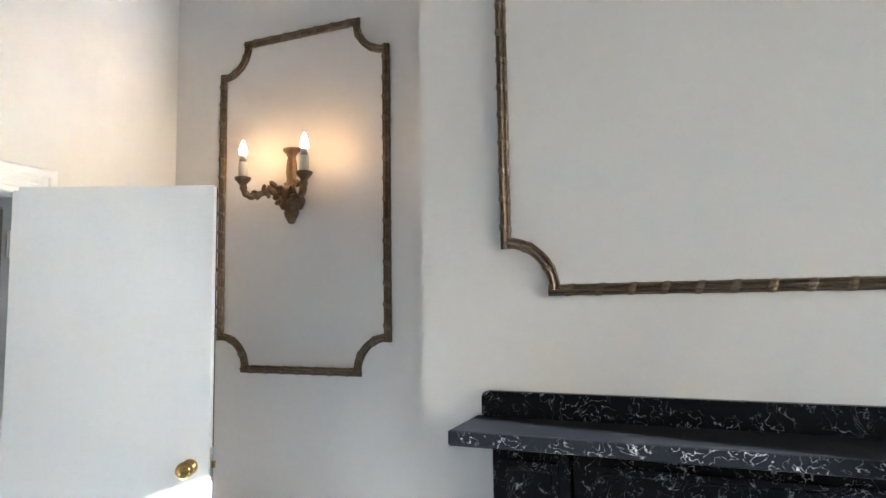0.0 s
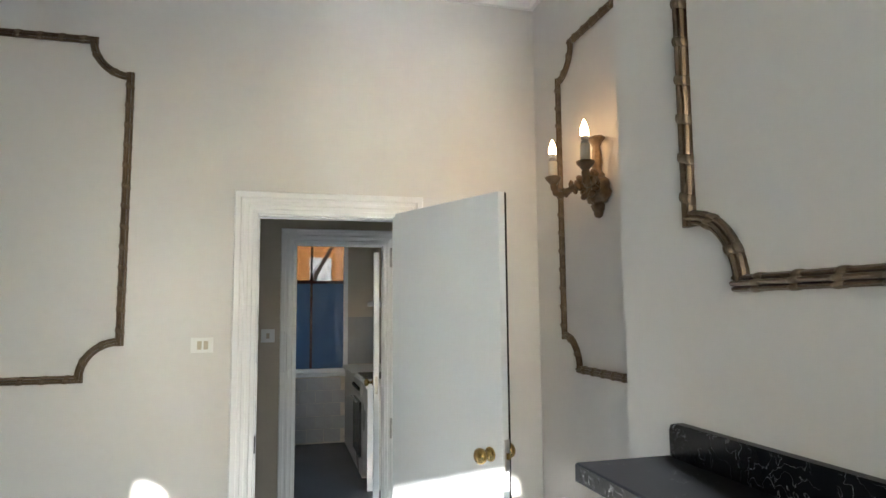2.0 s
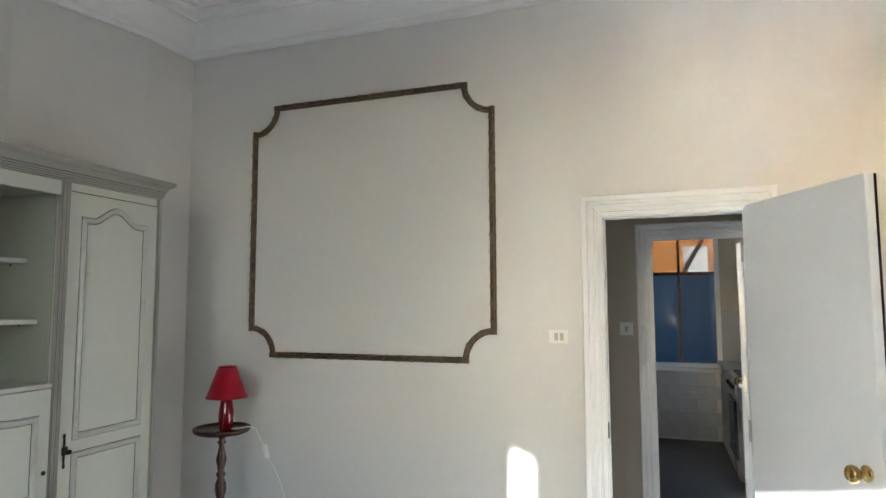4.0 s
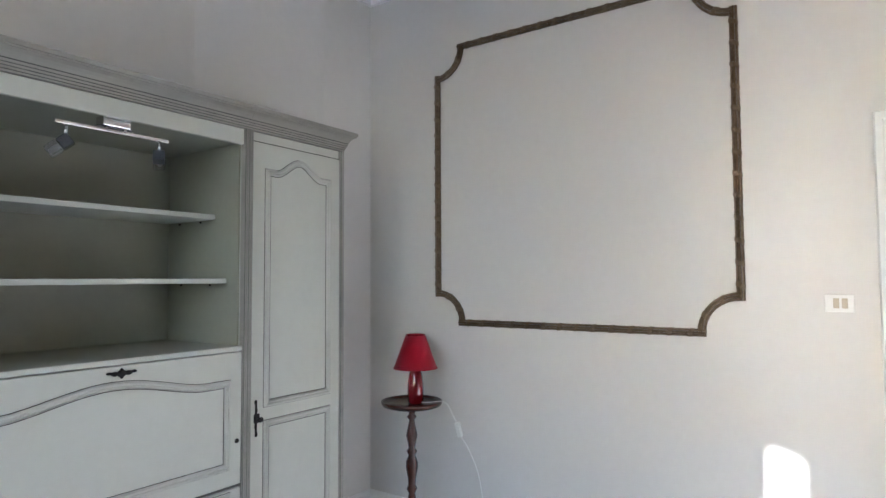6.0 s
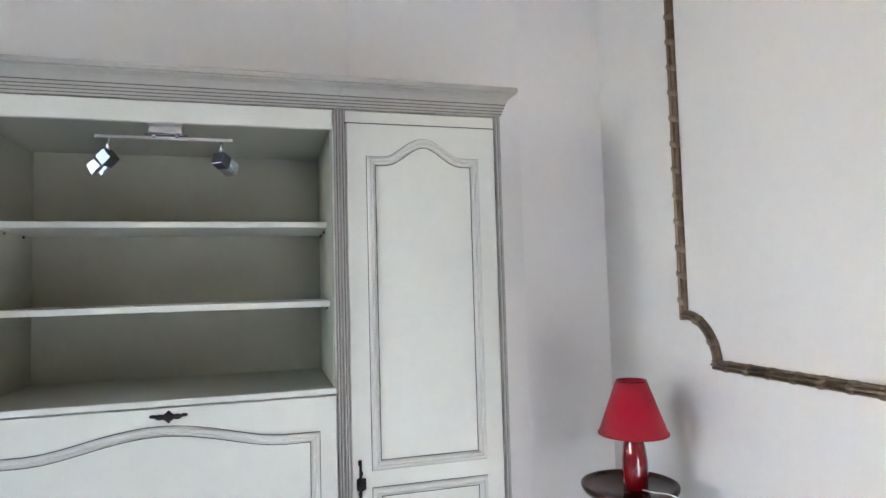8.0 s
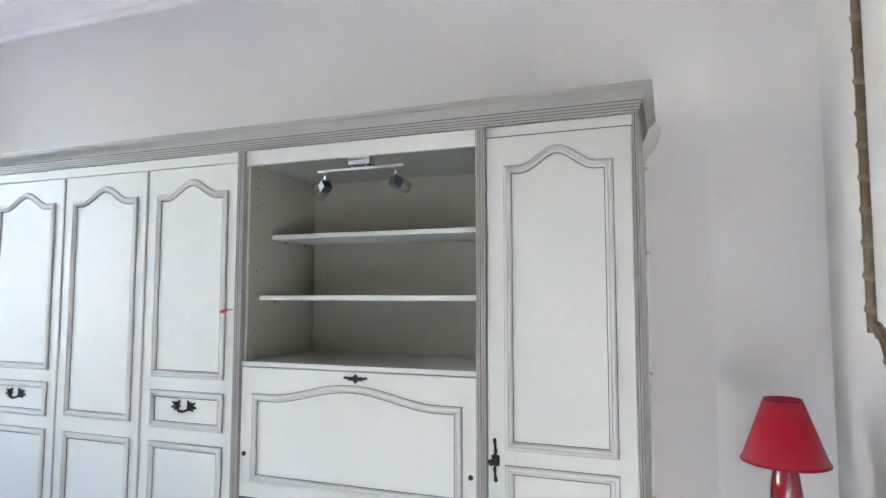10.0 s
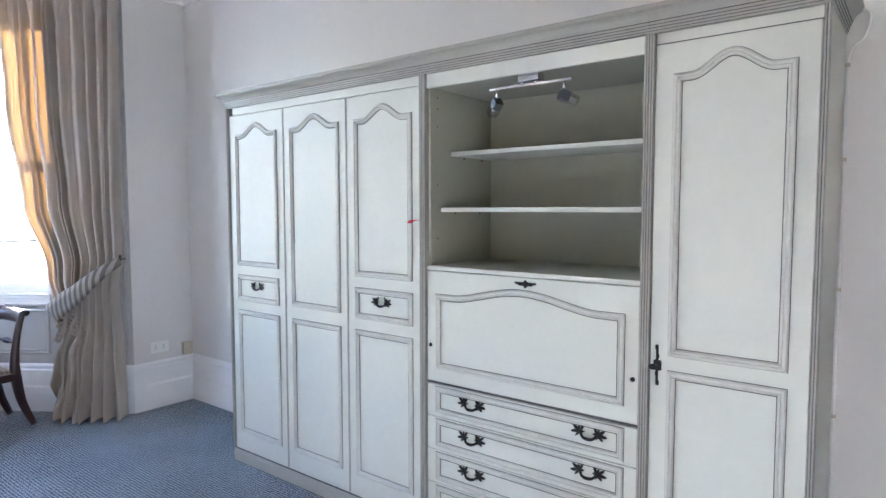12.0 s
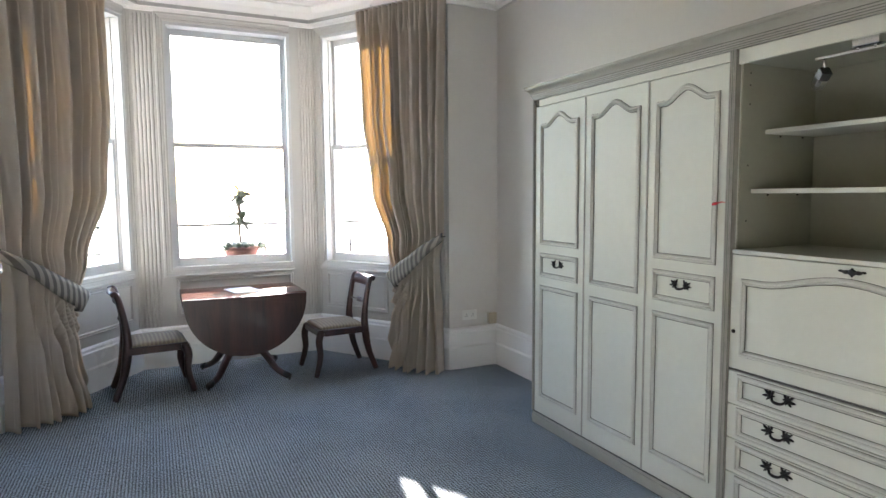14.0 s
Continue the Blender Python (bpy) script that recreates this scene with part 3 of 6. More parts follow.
# ---- wall panels of reeded moulding ----
REED = [(-0.0155, 0.0005), (-0.016, 0.009), (-0.0125, 0.0155), (-0.0085, 0.0155), (-0.0055, 0.010), (-0.0042, 0.018), (0.0, 0.021), (0.0042, 0.018),
        (0.0055, 0.010), (0.0085, 0.0155), (0.0125, 0.0155), (0.016, 0.009), (0.0155, 0.0005)]
COLLAR = [(-0.0160, 0.001), (-0.0168, 0.010), (-0.0132, 0.0168), (-0.0105, 0.0172), (-0.0062, 0.0118), (-0.0046, 0.0188), (0.0, 0.0214), (0.0046, 0.0188), (0.0062, 0.0118), (0.0105, 0.0172),
          (0.0132, 0.0168), (0.0168, 0.010), (0.0160, 0.001)]


def collar(bm, c, d, to3d):
    """One ribbon wound slantwise round the reeds, swelling in the middle."""
    nv = Vector((-d.y, d.x))
    rows = []
    for along, k in ((-0.0105, 0.98), (-0.0080, 1.04), (0.0, 1.08), (0.0080, 1.04), (0.0105, 0.98)):
        ring = []
        for o, h in COLLAR:
            q = c + d * (along + o * 0.35) + nv * o * k
            ring.append(bm.verts.new(to3d(q.x, q.y, h * (1 + (k - 1) * 2.4))))
        rows.append(ring)
    for ra, rb in zip(rows, rows[1:]):
        for k in range(len(COLLAR) - 1):
            bm.faces.new((ra[k], ra[k + 1], rb[k + 1], rb[k]))
    bm.faces.new(rows[0]), bm.faces.new(rows[-1][::-1])


def panel_frame(name, a0, a1, b0, b1, r, to3d, label):
    """Rectangular moulding with scooped corners: bundled reeds bound with ribbons. to3d maps wall plane and height to space."""
    t = thing(name, label, "wall moulding", group="moulded wall panels")
    corners = [((a0, b0), 0), ((a1, b0), 90), ((a1, b1), 180), ((a0, b1), 270)]

    def arc(c, start):
        pts = [(c[0] + r * math.cos(radians(start + 90 * k / 10)), c[1] + r * math.sin(radians(start + 90 * k / 10))) for k in range(11)]
        return pts[::-1]
    loops = []
    for i, (c, st) in enumerate(corners):
        loops.append(arc(c, st))
    for i in range(4):
        sc = loops[i]
        bm = bmesh.new()
        sweep(bm, sc, REED, to3d)
        part("scooped_corner", bm, GILT, t, smooth=False)
        p, q = Vector(sc[-1]), Vector(loops[(i + 1) % 4][0])
        d = (q - p).normalized()
        bm = bmesh.new()
        sweep(bm, [p - d * 0.018, q + d * 0.018], REED, to3d)
        part("reeded_rail", bm, GILT, t)
        n = max(2, round((q - p).length / 0.084))
        bm = bmesh.new()
        for k in range(n):
            collar(bm, p + (q - p) * ((k + 0.5) / n), d, to3d)
        part("ribbon_binding", bm, BINDING, t, "lighter gilt ribbon bindings", smooth=True)
    for i in range(4):
        sc = loops[i]
        bm = bmesh.new()
        for k in (3, 7):
            c = Vector(sc[k])
            d = (Vector(sc[k + 1]) - Vector(sc[k - 1])).normalized()
            collar(bm, c, d, to3d)
        part("ribbon_binding", bm, BINDING, t, smooth=True)
    return t


panel_frame("wall_panel_frame", -1.0505, 0.3925, 1.312, 2.740, 0.148, lambda a, b, h: (-2.415 + h, a, b), "aged gilt reeded moulding framing the wide wall panel beside the door")
panel_frame("wall_panel_frame", -2.1275, -1.2975, 1.324, 2.764, 0.138, lambda a, b, h: (a, 2.27 - h, b), "aged gilt reeded moulding framing the narrow alcove panel behind the wall lamp")
panel_frame("wall_panel_frame", -0.694, 0.694, 1.624, 2.763, 0.142, lambda a, b, h: (a, 1.87 - h, b), "aged gilt reeded moulding framing the panel over the mantelpiece")


# ---- wall lamp ----
def wall_lamp():
    t = thing("wall_lamp", "ornate bronze two-arm wall lamp with lit candle bulbs", "wall lamp", Matrix.Translation((-1.728, 2.2695, 2.05)))
    bm = bmesh.new()
    lathe(bm, [(0.006, -0.105), (0.018, -0.10), (0.026, -0.088), (0.03, -0.07), (0.024, -0.064), (0.040, -0.058), (0.044, -0.05), (0.050, -0.04), (0.054, -0.02), (0.049, -0.005),
               (0.055, 0.008), (0.050, 0.025), (0.040, 0.035), (0.030, 0.04), (0.032, 0.052), (0.022, 0.058), (0.020, 0.075), (0.0235, 0.10), (0.020, 0.14), (0.016, 0.165), (0.020, 0.17), (0.022, 0.178), (0.034, 0.19),
               (0.037, 0.198), (0.030, 0.203), (0.01, 0.205)], 28)
    bmesh.ops.transform(bm, matrix=Matrix.Translation((0, -0.04, 0)) @ Matrix.Diagonal((1.15, 0.8, 1, 1)), verts=bm.verts)
    for v in bm.verts:
        a = math.atan2(v.co.y + 0.04, v.co.x)
        k = 1 + (0.13 * math.sin(5 * a + 1) * math.sin(v.co.z * 75) if v.co.z < 0.05 else 0.07 * math.cos(8 * a))
        v.co.x *= k
        v.co.y = -0.04 + (v.co.y + 0.04) * k
    part("backplate", bm, BRONZE, t, smooth=True)
    bm = bmesh.new()
    lathe(bm, [(0.004, -0.035), (0.014, -0.03), (0.019, -0.018), (0.016, -0.006), (0.022, 0.0), (0.018, 0.008), (0.004, 0.012)], 16, (0, -0.04, -0.085))
    part("pendant_finial", bm, BRONZE, t, smooth=True)
    for sgn in (-1, 1):
        dy, dz = (-0.020, -0.022) if sgn > 0 else (0.0, -0.012)
        pts = smooth_path([(0.028 * sgn, -0.055, 0.0), (0.06 * sgn, -0.085, 0.018), (0.09 * sgn, -0.11, 0.008), (0.125 * sgn, -0.135 + dy * 0.7, dz * 0.7), (0.15 * sgn, -0.15 + dy, 0.02 + dz), (0.158 * sgn, -0.155 + dy, 0.06 + dz)], 5)
        bm = bmesh.new()
        tube(bm, pts, [0.012 + 0.004 * abs(math.sin(i * 0.9)) for i in range(len(pts))], 10)
        arm = part("arm", bm, BRONZE, t, smooth=True)
        bm = bmesh.new()
        for (ox, oy, oz, r) in ((0.058, -0.085, 0.045, 0.017), (0.062, -0.09, 0.02, 0.021), (0.085, -0.112, 0.028, 0.012), (0.045, -0.075, -0.012, 0.017), (0.105, -0.122, -0.014, 0.009), (0.034, -0.078, 0.03, 0.014), (0.030, -0.082, -0.03, 0.016), (0.073, -0.10, 0.002, 0.013), (0.118, -0.132, 0.012, 0.010)):
            bmesh.ops.create_icosphere(bm, subdivisions=2, radius=r, matrix=Matrix.Translation((ox * sgn, oy, oz)) @ Matrix.Rotation(ox * 40, 4, "Y") @ Matrix.Diagonal((0.75, 0.9, 1.45, 1)))
        part("leaf_ornament", bm, BRONZE, arm, "cast leaf and bud ornament", smooth=True)
        x, y = 0.158 * sgn, -0.155 + dy
        bm = bmesh.new()
        lathe(bm, [(0.012, 0.05), (0.02, 0.06), (0.031, 0.072), (0.034, 0.082), (0.028, 0.085), (0.022, 0.08)], 18, (x, y, dz))
        part("drip_pan", bm, BRONZE, arm, smooth=True)
        bm = bmesh.new()
        lathe(bm, [(0.0185, 0.080), (0.0188, 0.142), (0.0165, 0.147), (0.012, 0.148)], 18, (x, y, dz))
        part("candle_tube", bm, CREAM, arm, "cream candle sleeve", smooth=True)
        bm = bmesh.new()
        lathe(bm, [(0.013, 0.149), (0.013, 0.152), (0.0155, 0.153), (0.0155, 0.156), (0.013, 0.157), (0.013, 0.162)], 16, (x, y, dz))
        part("bulb_cap", bm, STEEL, arm, smooth=True)
        bm = bmesh.new()
        lathe(bm, [(0.011, 0.162), (0.0145, 0.169), (0.0158, 0.180), (0.0145, 0.194), (0.0100, 0.210), (0.0045, 0.224), (0.001, 0.230)], 16, (x, y, dz + 0.010))
        base_bm = lathe(bmesh.new(), [(0.011, 0.160), (0.0140, 0.163), (0.0150, 0.171), (0.0148, 0.1725)], 16, (x, y, dz + 0.003))
        part("bulb_base", base_bm, WPLAST, arm, "white bulb base", smooth=True)
        part("bulb", bm, BULB, arm, "lit candle bulb", smooth=True)
    return t


wall_lamp()


# ---- heater in the alcove ----
def panel_heater():
    h = thing("panel_heater", "white metal panel heater on the wall beside the chimney breast", "heater", Matrix.Translation((-1.80, 2.27, 0)))
    part("body", box(bmesh.new(), -0.38, 0.38, -0.118, -0.012, 0.385, 0.738, bevel=0.006), WPLAST, h)
    part("top_cover", box(bmesh.new(), -0.384, 0.384, -0.122, -0.0008, 0.7385, 0.748, bevel=0.003), WPLAST, h, "flat white top cover")
    for k in range(9):
        z = 0.44 + k * 0.012
        part("louvre", box(bmesh.new(), -0.33, 0.33, -0.1215, -0.1182, z, z + 0.006, bevel=0.001), WPLAST, h)
    for x in (-0.25, 0.25):
        part("wall_bracket", boxes((x - 0.02, x + 0.02, -0.0118, -0.0006, 0.40, 0.72)), STEEL, h)


panel_heater()


# ---- fireplace ----
def fireplace():
    f = thing("fireplace", "black marble fireplace with white veins and a deep mantelshelf", "fireplace", Matrix.Translation((0, 1.87, 0)))
    bm = box(bmesh.new(), -0.795, 0.795, -0.235, -0.0006, 1.222, 1.262, bevel=0.004)
    part("mantelshelf", bm, SHELFM, f)
    part("shelf_edge", boxes((-0.792, 0.792, -0.2365, -0.2352, 1.225, 1.259)), MARBLE, f, "white-veined front edge of the shelf")
    for sgn in (-1, 1):
        part("shelf_edge", boxes((0.7952 * sgn, 0.7965 * sgn, -0.232, -0.003, 1.225, 1.259)), MARBLE, f)
    bm = bmesh.new()
    pts = [(-0.775, 0.0), (0.775, 0.0), (0.775, 0.055), (0.77, 0.068), (0.757, 0.073), (-0.757, 0.073), (-0.77, 0.068), (-0.775, 0.055)]
    lo = [bm.verts.new((x, -0.001, 1.2625 + z)) for x, z in pts]
    hi = [bm.verts.new((x, -0.022, 1.2625 + z)) for x, z in pts]
    bm.faces.new(lo), bm.faces.new(hi[::-1])
    for k in range(8):
        bm.faces.new((lo[k], lo[(k + 1) % 8], hi[(k + 1) % 8], hi[k]))
    part("upstand", bm, MARBLE, f)
    part("frieze", boxes((-0.50, 0.50, -0.10, -0.0006, 0.96, 1.2215), bevel=0.003), MARBLE, f)
    bm = bmesh.new()
    sweep(bm, arch_rect(-0.45, 0.45, 1.0, 1.17), [(0, 0), (0, 0.012), (0.014, 0.012), (0.022, 0.004), (0.028, 0.0)], lambda a, b, h: (a, -0.1005 - h, b), closed=True)
    part("frieze_moulding", bm, MARBLE, f)
    for sgn in (-1, 1):
        x0, x1 = sorted((0.71 * sgn, 0.502 * sgn))
        p = part("pilaster", box(bmesh.new(), x0, x1, -0.13, -0.0006, 0.0005, 1.2215, bevel=0.003), MARBLE, f)
        bm = bmesh.new()
        sweep(bm, arch_rect(x0 + 0.028, x1 - 0.028, 1.035, 1.175), [(0, 0), (0, 0.012), (0.016, 0.012), (0.024, 0.003), (0.028, 0.0)], lambda a, b, h: (a, -0.1305 - h, b), closed=True)
        part("corner_block_moulding", bm, MARBLE, p)
        bm = bmesh.new()
        sweep(bm, arch_rect(x0 + 0.03, x1 - 0.03, 0.16, 0.99), [(0, 0), (0, 0.010), (0.014, 0.010), (0.022, 0.002), (0.026, 0.0)], lambda a, b, h: (a, -0.1305 - h, b), closed=True)
        part("pilaster_moulding", bm, MARBLE, p)
        part("plinth_block", box(bmesh.new(), x0 - 0.012, x1 + 0.012, -0.145, -0.0006, 0.0005, 0.13, bevel=0.004), MARBLE, f)
    part("fireback", boxes((-0.50, 0.50, -0.03, -0.0006, 0.0005, 0.9595)), BLACK, f, "sooty cast iron fireback")
    part("hearth", box(bmesh.new(), -0.85, 0.85, -0.5, -0.146, 0.0005, 0.025, bevel=0.004), MARBLE, f)
    return f


fireplace()


# ---- wardrobe wall: three units ----
FACE, BACK = -1.181, -1.694
TOP_Z, CORN_Z = 2.13, 2.212
PANEL_MOULD = [(-0.004, 0.0005), (-0.004, 0.008), (0.001, 0.012), (0.006, 0.012), (0.008, 0.007), (0.010, 0.007), (0.013, 0.010), (0.018, 0.007), (0.021, 0.0005)]
PANEL_LINE = [(0.0212, 0.0005), (0.0212, 0.002), (0.0236, 0.002), (0.0236, 0.0005)]
PANEL_EDGE = [(-0.0065, 0.0005), (-0.0065, 0.0015), (-0.0042, 0.0015), (-0.0042, 0.0005)]
CAB_CORNICE = [(-0.012, 2.126), (0.004, 2.126), (0.004, 2.132), (0.0075, 2.134), (0.0075, 2.141), (0.011, 2.143), (0.011, 2.150), (0.0145, 2.152), (0.0145, 2.160), (0.018, 2.163),
               (0.022, 2.172), (0.029, 2.181), (0.039, 2.188), (0.044, 2.190), (0.044, 2.194), (0.049, 2.196), (0.049, 2.209), (0.046, 2.212), (-0.012, 2.212)]


def moulded_panel(parent, x0, x1, z0, z1, y, rise=0.0, shoulder=0.1):
    """A raised frame with a dark glazed line inside it, on the front of a door or drawer."""
    bm = bmesh.new()
    path = arch_rect(x0, x1, z0, z1, rise, shoulder)
    to = lambda a, b, h: (a, y + h, b)
    sweep(bm, path, PANEL_MOULD, to, closed=True)
    p = part("panel_moulding", bm, CABMOULD, parent, "grey-glazed panel moulding")
    bm = bmesh.new()
    sweep(bm, path, PANEL_LINE, to, closed=True)
    sweep(bm, path, PANEL_EDGE, to, closed=True)
    part("glaze_line", bm, GROOVE, p)
    return p


def leaf_handle(parent, x, z, y, s=1.0, name="handle"):
    """Dark drop handle: a short bail hung between two sprays of pointed leaves."""
    bm = bmesh.new()
    pts = [(-0.026, 0.004, 0.0), (-0.021, 0.010, -0.008), (-0.011, 0.013, -0.012), (0.0, 0.014, -0.013), (0.011, 0.013, -0.012), (0.021, 0.010, -0.008), (0.026, 0.004, 0.0)]
    tube(bm, smooth_path(pts, 3), [0.0035 + 0.0022 * math.sin(math.pi * i / 18) for i in range(19)], 8)
    sprays = ((112, 0.029), (72, 0.022), (34, 0.034), (-6, 0.036), (-44, 0.026), (-100, 0.018), (172, 0.016))
    for sg in (-1, 1):
        rim, low = [], []
        for k in range(84):
            a = math.tau * k / 84
            r = 0.0065
            for deg, ln in sprays:
                d = abs((math.degrees(a) - deg + 180) % 360 - 180)
                if d < 24:
                    r = max(r, 0.0065 + (ln - 0.0065) * (1 - d / 24) ** 0.8)
            px, pz = sg * (0.030 + r * math.cos(a)), 0.004 + r * math.sin(a)
            rim.append(bm.verts.new((px, 0.0045, pz)))
            low.append(bm.verts.new((px, 0.0, pz)))
        top = bm.verts.new((sg * 0.030, 0.012, 0.004))
        for k in range(84):
            q = (k + 1) % 84
            bm.faces.new((rim[k], rim[q], top))
            bm.faces.new((low[k], low[q], rim[q], rim[k]))
    m = Matrix.Translation((x, y, z)) @ Matrix.Scale(s * 1.08, 4)
    return part(name, bm, IRON, parent, "dark bronze leaf handle", m=m)


def long_lock(parent, x, z, y):
    """Tall pierced key plate with a key."""
    bm = bmesh.new()
    for k in range(-4, 5):
        r = 0.0085 if abs(k) % 2 == 0 else 0.006
        bmesh.ops.create_icosphere(bm, subdivisions=1, radius=r, matrix=Matrix.Translation((0.002 * math.sin(k * 2.0), 0.002, k * 0.0155)) @ Matrix.Diagonal((0.8, 0.4, 1.35, 1)))
    box(bm, -0.004, 0.004, 0, 0.004, -0.07, 0.07)
    box(bm, -0.016, 0.012, 0.0, 0.007, -0.018, 0.018, bevel=0.004)
    p = part("key_plate", bm, IRON, parent, "tall dark key plate", smooth=True, m=Matrix.Translation((x, y, z)))
    bm = bmesh.new()
    tube(bm, [(0, 0.004, 0), (0, 0.03, 0)], 0.003, 8)
    bmesh.ops.create_icosphere(bm, subdivisions=2, radius=0.011, matrix=Matrix.Translation((0.004, 0.036, 0)) @ Matrix.Diagonal((1.2, 0.35, 1, 1)))
    part("key", bm, IRON, p, smooth=True)


def fluted_post(parent, x0, x1, z0=0.085, z1=2.124, front=FACE + 0.012):
    """Upright between the fronts, with dark-glazed flutes."""
    w = x1 - x0
    n = 2
    g = w / n
    outline = [(x0, FACE - 0.02), (x1, FACE - 0.02), (x1, front - 0.006)]
    for k in reversed(range(n)):
        a = x0 + g * k
        outline += [(a + g * 0.86, front - 0.006), (a + g * 0.78, front - 0.001), (a + g * 0.5, front), (a + g * 0.22, front - 0.001), (a + g * 0.14, front - 0.006)]
    outline.append((x0, front - 0.006))
    bm = bmesh.new()
    lo = [bm.verts.new((x, y, z0)) for x, y in outline]
    hi = [bm.verts.new((x, y, z1)) for x, y in outline]
    bm.faces.new(lo[::-1]), bm.faces.new(hi)
    for k in range(len(outline)):
        bm.faces.new((lo[k], lo[(k + 1) % len(outline)], hi[(k + 1) % len(outline)], hi[k]))
    p = part("fluted_post", bm, CABTRIM, parent)
    for k in range(n + 1):
        c = min(max(x0 + g * k, x0 + 0.0014), x1 - 0.0014)
        part("glaze_line", boxes((c - 0.0013, c + 0.0013, front - 0.0055, front - 0.0045, z0, z1)), GROOVE, p)
    return p


def cabinet_shell(parent, x0, x1, BACK=BACK):
    """Sides, back, top and floor of a unit; plinth and cornice in front."""
    t = 0.02
    part("side_panel", boxes((x0 + 0.0006, x0 + t, BACK, FACE - 0.021, 0.0005, TOP_Z)), CAB, parent)
    part("side_panel", boxes((x1 - t, x1 - 0.0006, BACK, FACE - 0.021, 0.0005, TOP_Z)), CAB, parent)
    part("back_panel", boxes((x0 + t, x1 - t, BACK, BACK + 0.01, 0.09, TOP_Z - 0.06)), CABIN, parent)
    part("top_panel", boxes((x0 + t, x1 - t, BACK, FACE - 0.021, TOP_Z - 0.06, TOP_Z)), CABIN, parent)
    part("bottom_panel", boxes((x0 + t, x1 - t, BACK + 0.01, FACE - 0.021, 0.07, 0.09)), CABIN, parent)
    bm = bmesh.new()
    box(bm, x0 + 0.0006, x1 - 0.0006, FACE - 0.0205, FACE + 0.006, 0.0005, 0.058)
    box(bm, x0 + 0.0006, x1 - 0.0006, FACE - 0.0205, FACE + 0.001, 0.058, 0.074, bevel=0.003)
    p = part("plinth", bm, CABTRIM, parent)
    part("glaze_line", boxes((x0 + 0.001, x1 - 0.001, FACE - 0.0205, FACE - 0.001, 0.0745, 0.079)), GROOVE, p)


def cornice_run(parent, path):
    bm = bmesh.new()
    sweep(bm, path, CAB_CORNICE, lambda a, b, h: (a, b, h))
    p = part("cornice", bm, CABTRIM, parent, "stepped grey-glazed cornice")
    bm = bmesh.new()
    for o, z in ((0.0035, 2.1318), (0.0070, 2.1408), (0.0105, 2.1498), (0.0140, 2.1598)):
        sweep(bm, path, [(o + 0.003, z), (o + 0.003, z + 0.0042), (o - 0.006, z + 0.0042), (o - 0.006, z)], lambda a, b, h: (a, b, h))
    part("glaze_line", bm, GROOVE, p)


def cabinet_door(parent, x0, x1, z0, z1, panels, handle=None):
    d = part("door", box(bmesh.new(), x0 + 0.002, x1 - 0.002, FACE - 0.02, FACE, z0, z1, bevel=0.003), CAB, parent)
    for (a, b, c, e, rise) in panels:
        moulded_panel(d, a, b, c, e, FACE, rise, 0.16)
    if handle:
        leaf_handle(d, handle[0], handle[1], FACE + 0.001, 0.95)
    return d


X0, XA, XB, X3 = 1.214, -0.299, -1.308, -1.832     # ends of the units
PW = 0.0175                                        # width of a fluted post
# left: wardrobe with three doors
w1 = thing("wardrobe", "pale grey-green painted wardrobe with three arched panel doors", "wardrobe", group="fitted wardrobe wall")
cabinet_shell(w1, XA, X0)
fluted_post(w1, X0 - PW, X0 - 0.0006)
fluted_post(w1, XA + 0.0006, XA + PW)
part("head_rail", boxes((XA + PW + 0.001, X0 - PW - 0.031, FACE - 0.02, FACE - 0.004, 2.082, 2.1235)), CAB, w1)
splits = [X0 - PW - 0.001, 0.690, 0.195, XA + PW + 0.001]
for i in range(3):
    hi, lo = splits[i], splits[i + 1]
    a, b = ((0.752, 1.130), (0.253, 0.630), (-0.229, 0.137))[i]
    if i == 1:
        cabinet_door(w1, lo, hi, 0.082, 2.078, [(a, b, 1.012, 1.962, 0.058), (a, b, 0.20, 0.932, 0.0)])
    else:
        dd = cabinet_door(w1, lo, hi, 0.082, 2.078, [(a, b, 1.208, 1.962, 0.058), (a, b, 1.0, 1.142, 0.0), (a, b, 0.20, 0.932, 0.0)], ((lo + hi) / 2 + 0.005, 1.082))
        if i == 2:
            bm = bmesh.new()
            bmesh.ops.create_icosphere(bm, subdivisions=2, radius=1.0, matrix=Matrix.Translation((-0.236, FACE + 0.017, 1.476)) @ Matrix.Rotation(radians(14), 4, "Y") @ Matrix.Diagonal((0.019, 0.007, 0.007, 1)))
            tube(bm, [(-0.245, FACE + 0.016, 1.478), (-0.268, FACE + 0.014, 1.484), (-0.286, FACE + 0.014, 1.482)], [0.004, 0.0025, 0.0015], 6)
            part("ribbon", bm, REDRIB, dd, "small red ribbon tied on the moulding")
for sx in splits[1:3]:
    part("door_strip", box(bmesh.new(), sx - 0.0055, sx + 0.0055, FACE + 0.0005, FACE + 0.005, 0.084, 2.076, bevel=0.002), CABTRIM, w1, "grey-glazed strip between the doors")
# dark box put in for the shade of a small notch
part("notch_shade", boxes((X0 - PW - 0.030, X0 - PW - 0.0015, FACE - 0.019, FACE - 0.0005, 2.083, 2.1235)), GROOVE, w1, "dark fill for the shaded notch above the end door")
cornice_run(w1, [(XA + 0.0004, FACE + 0.002), (X0, FACE + 0.002), (X0, BACK)])

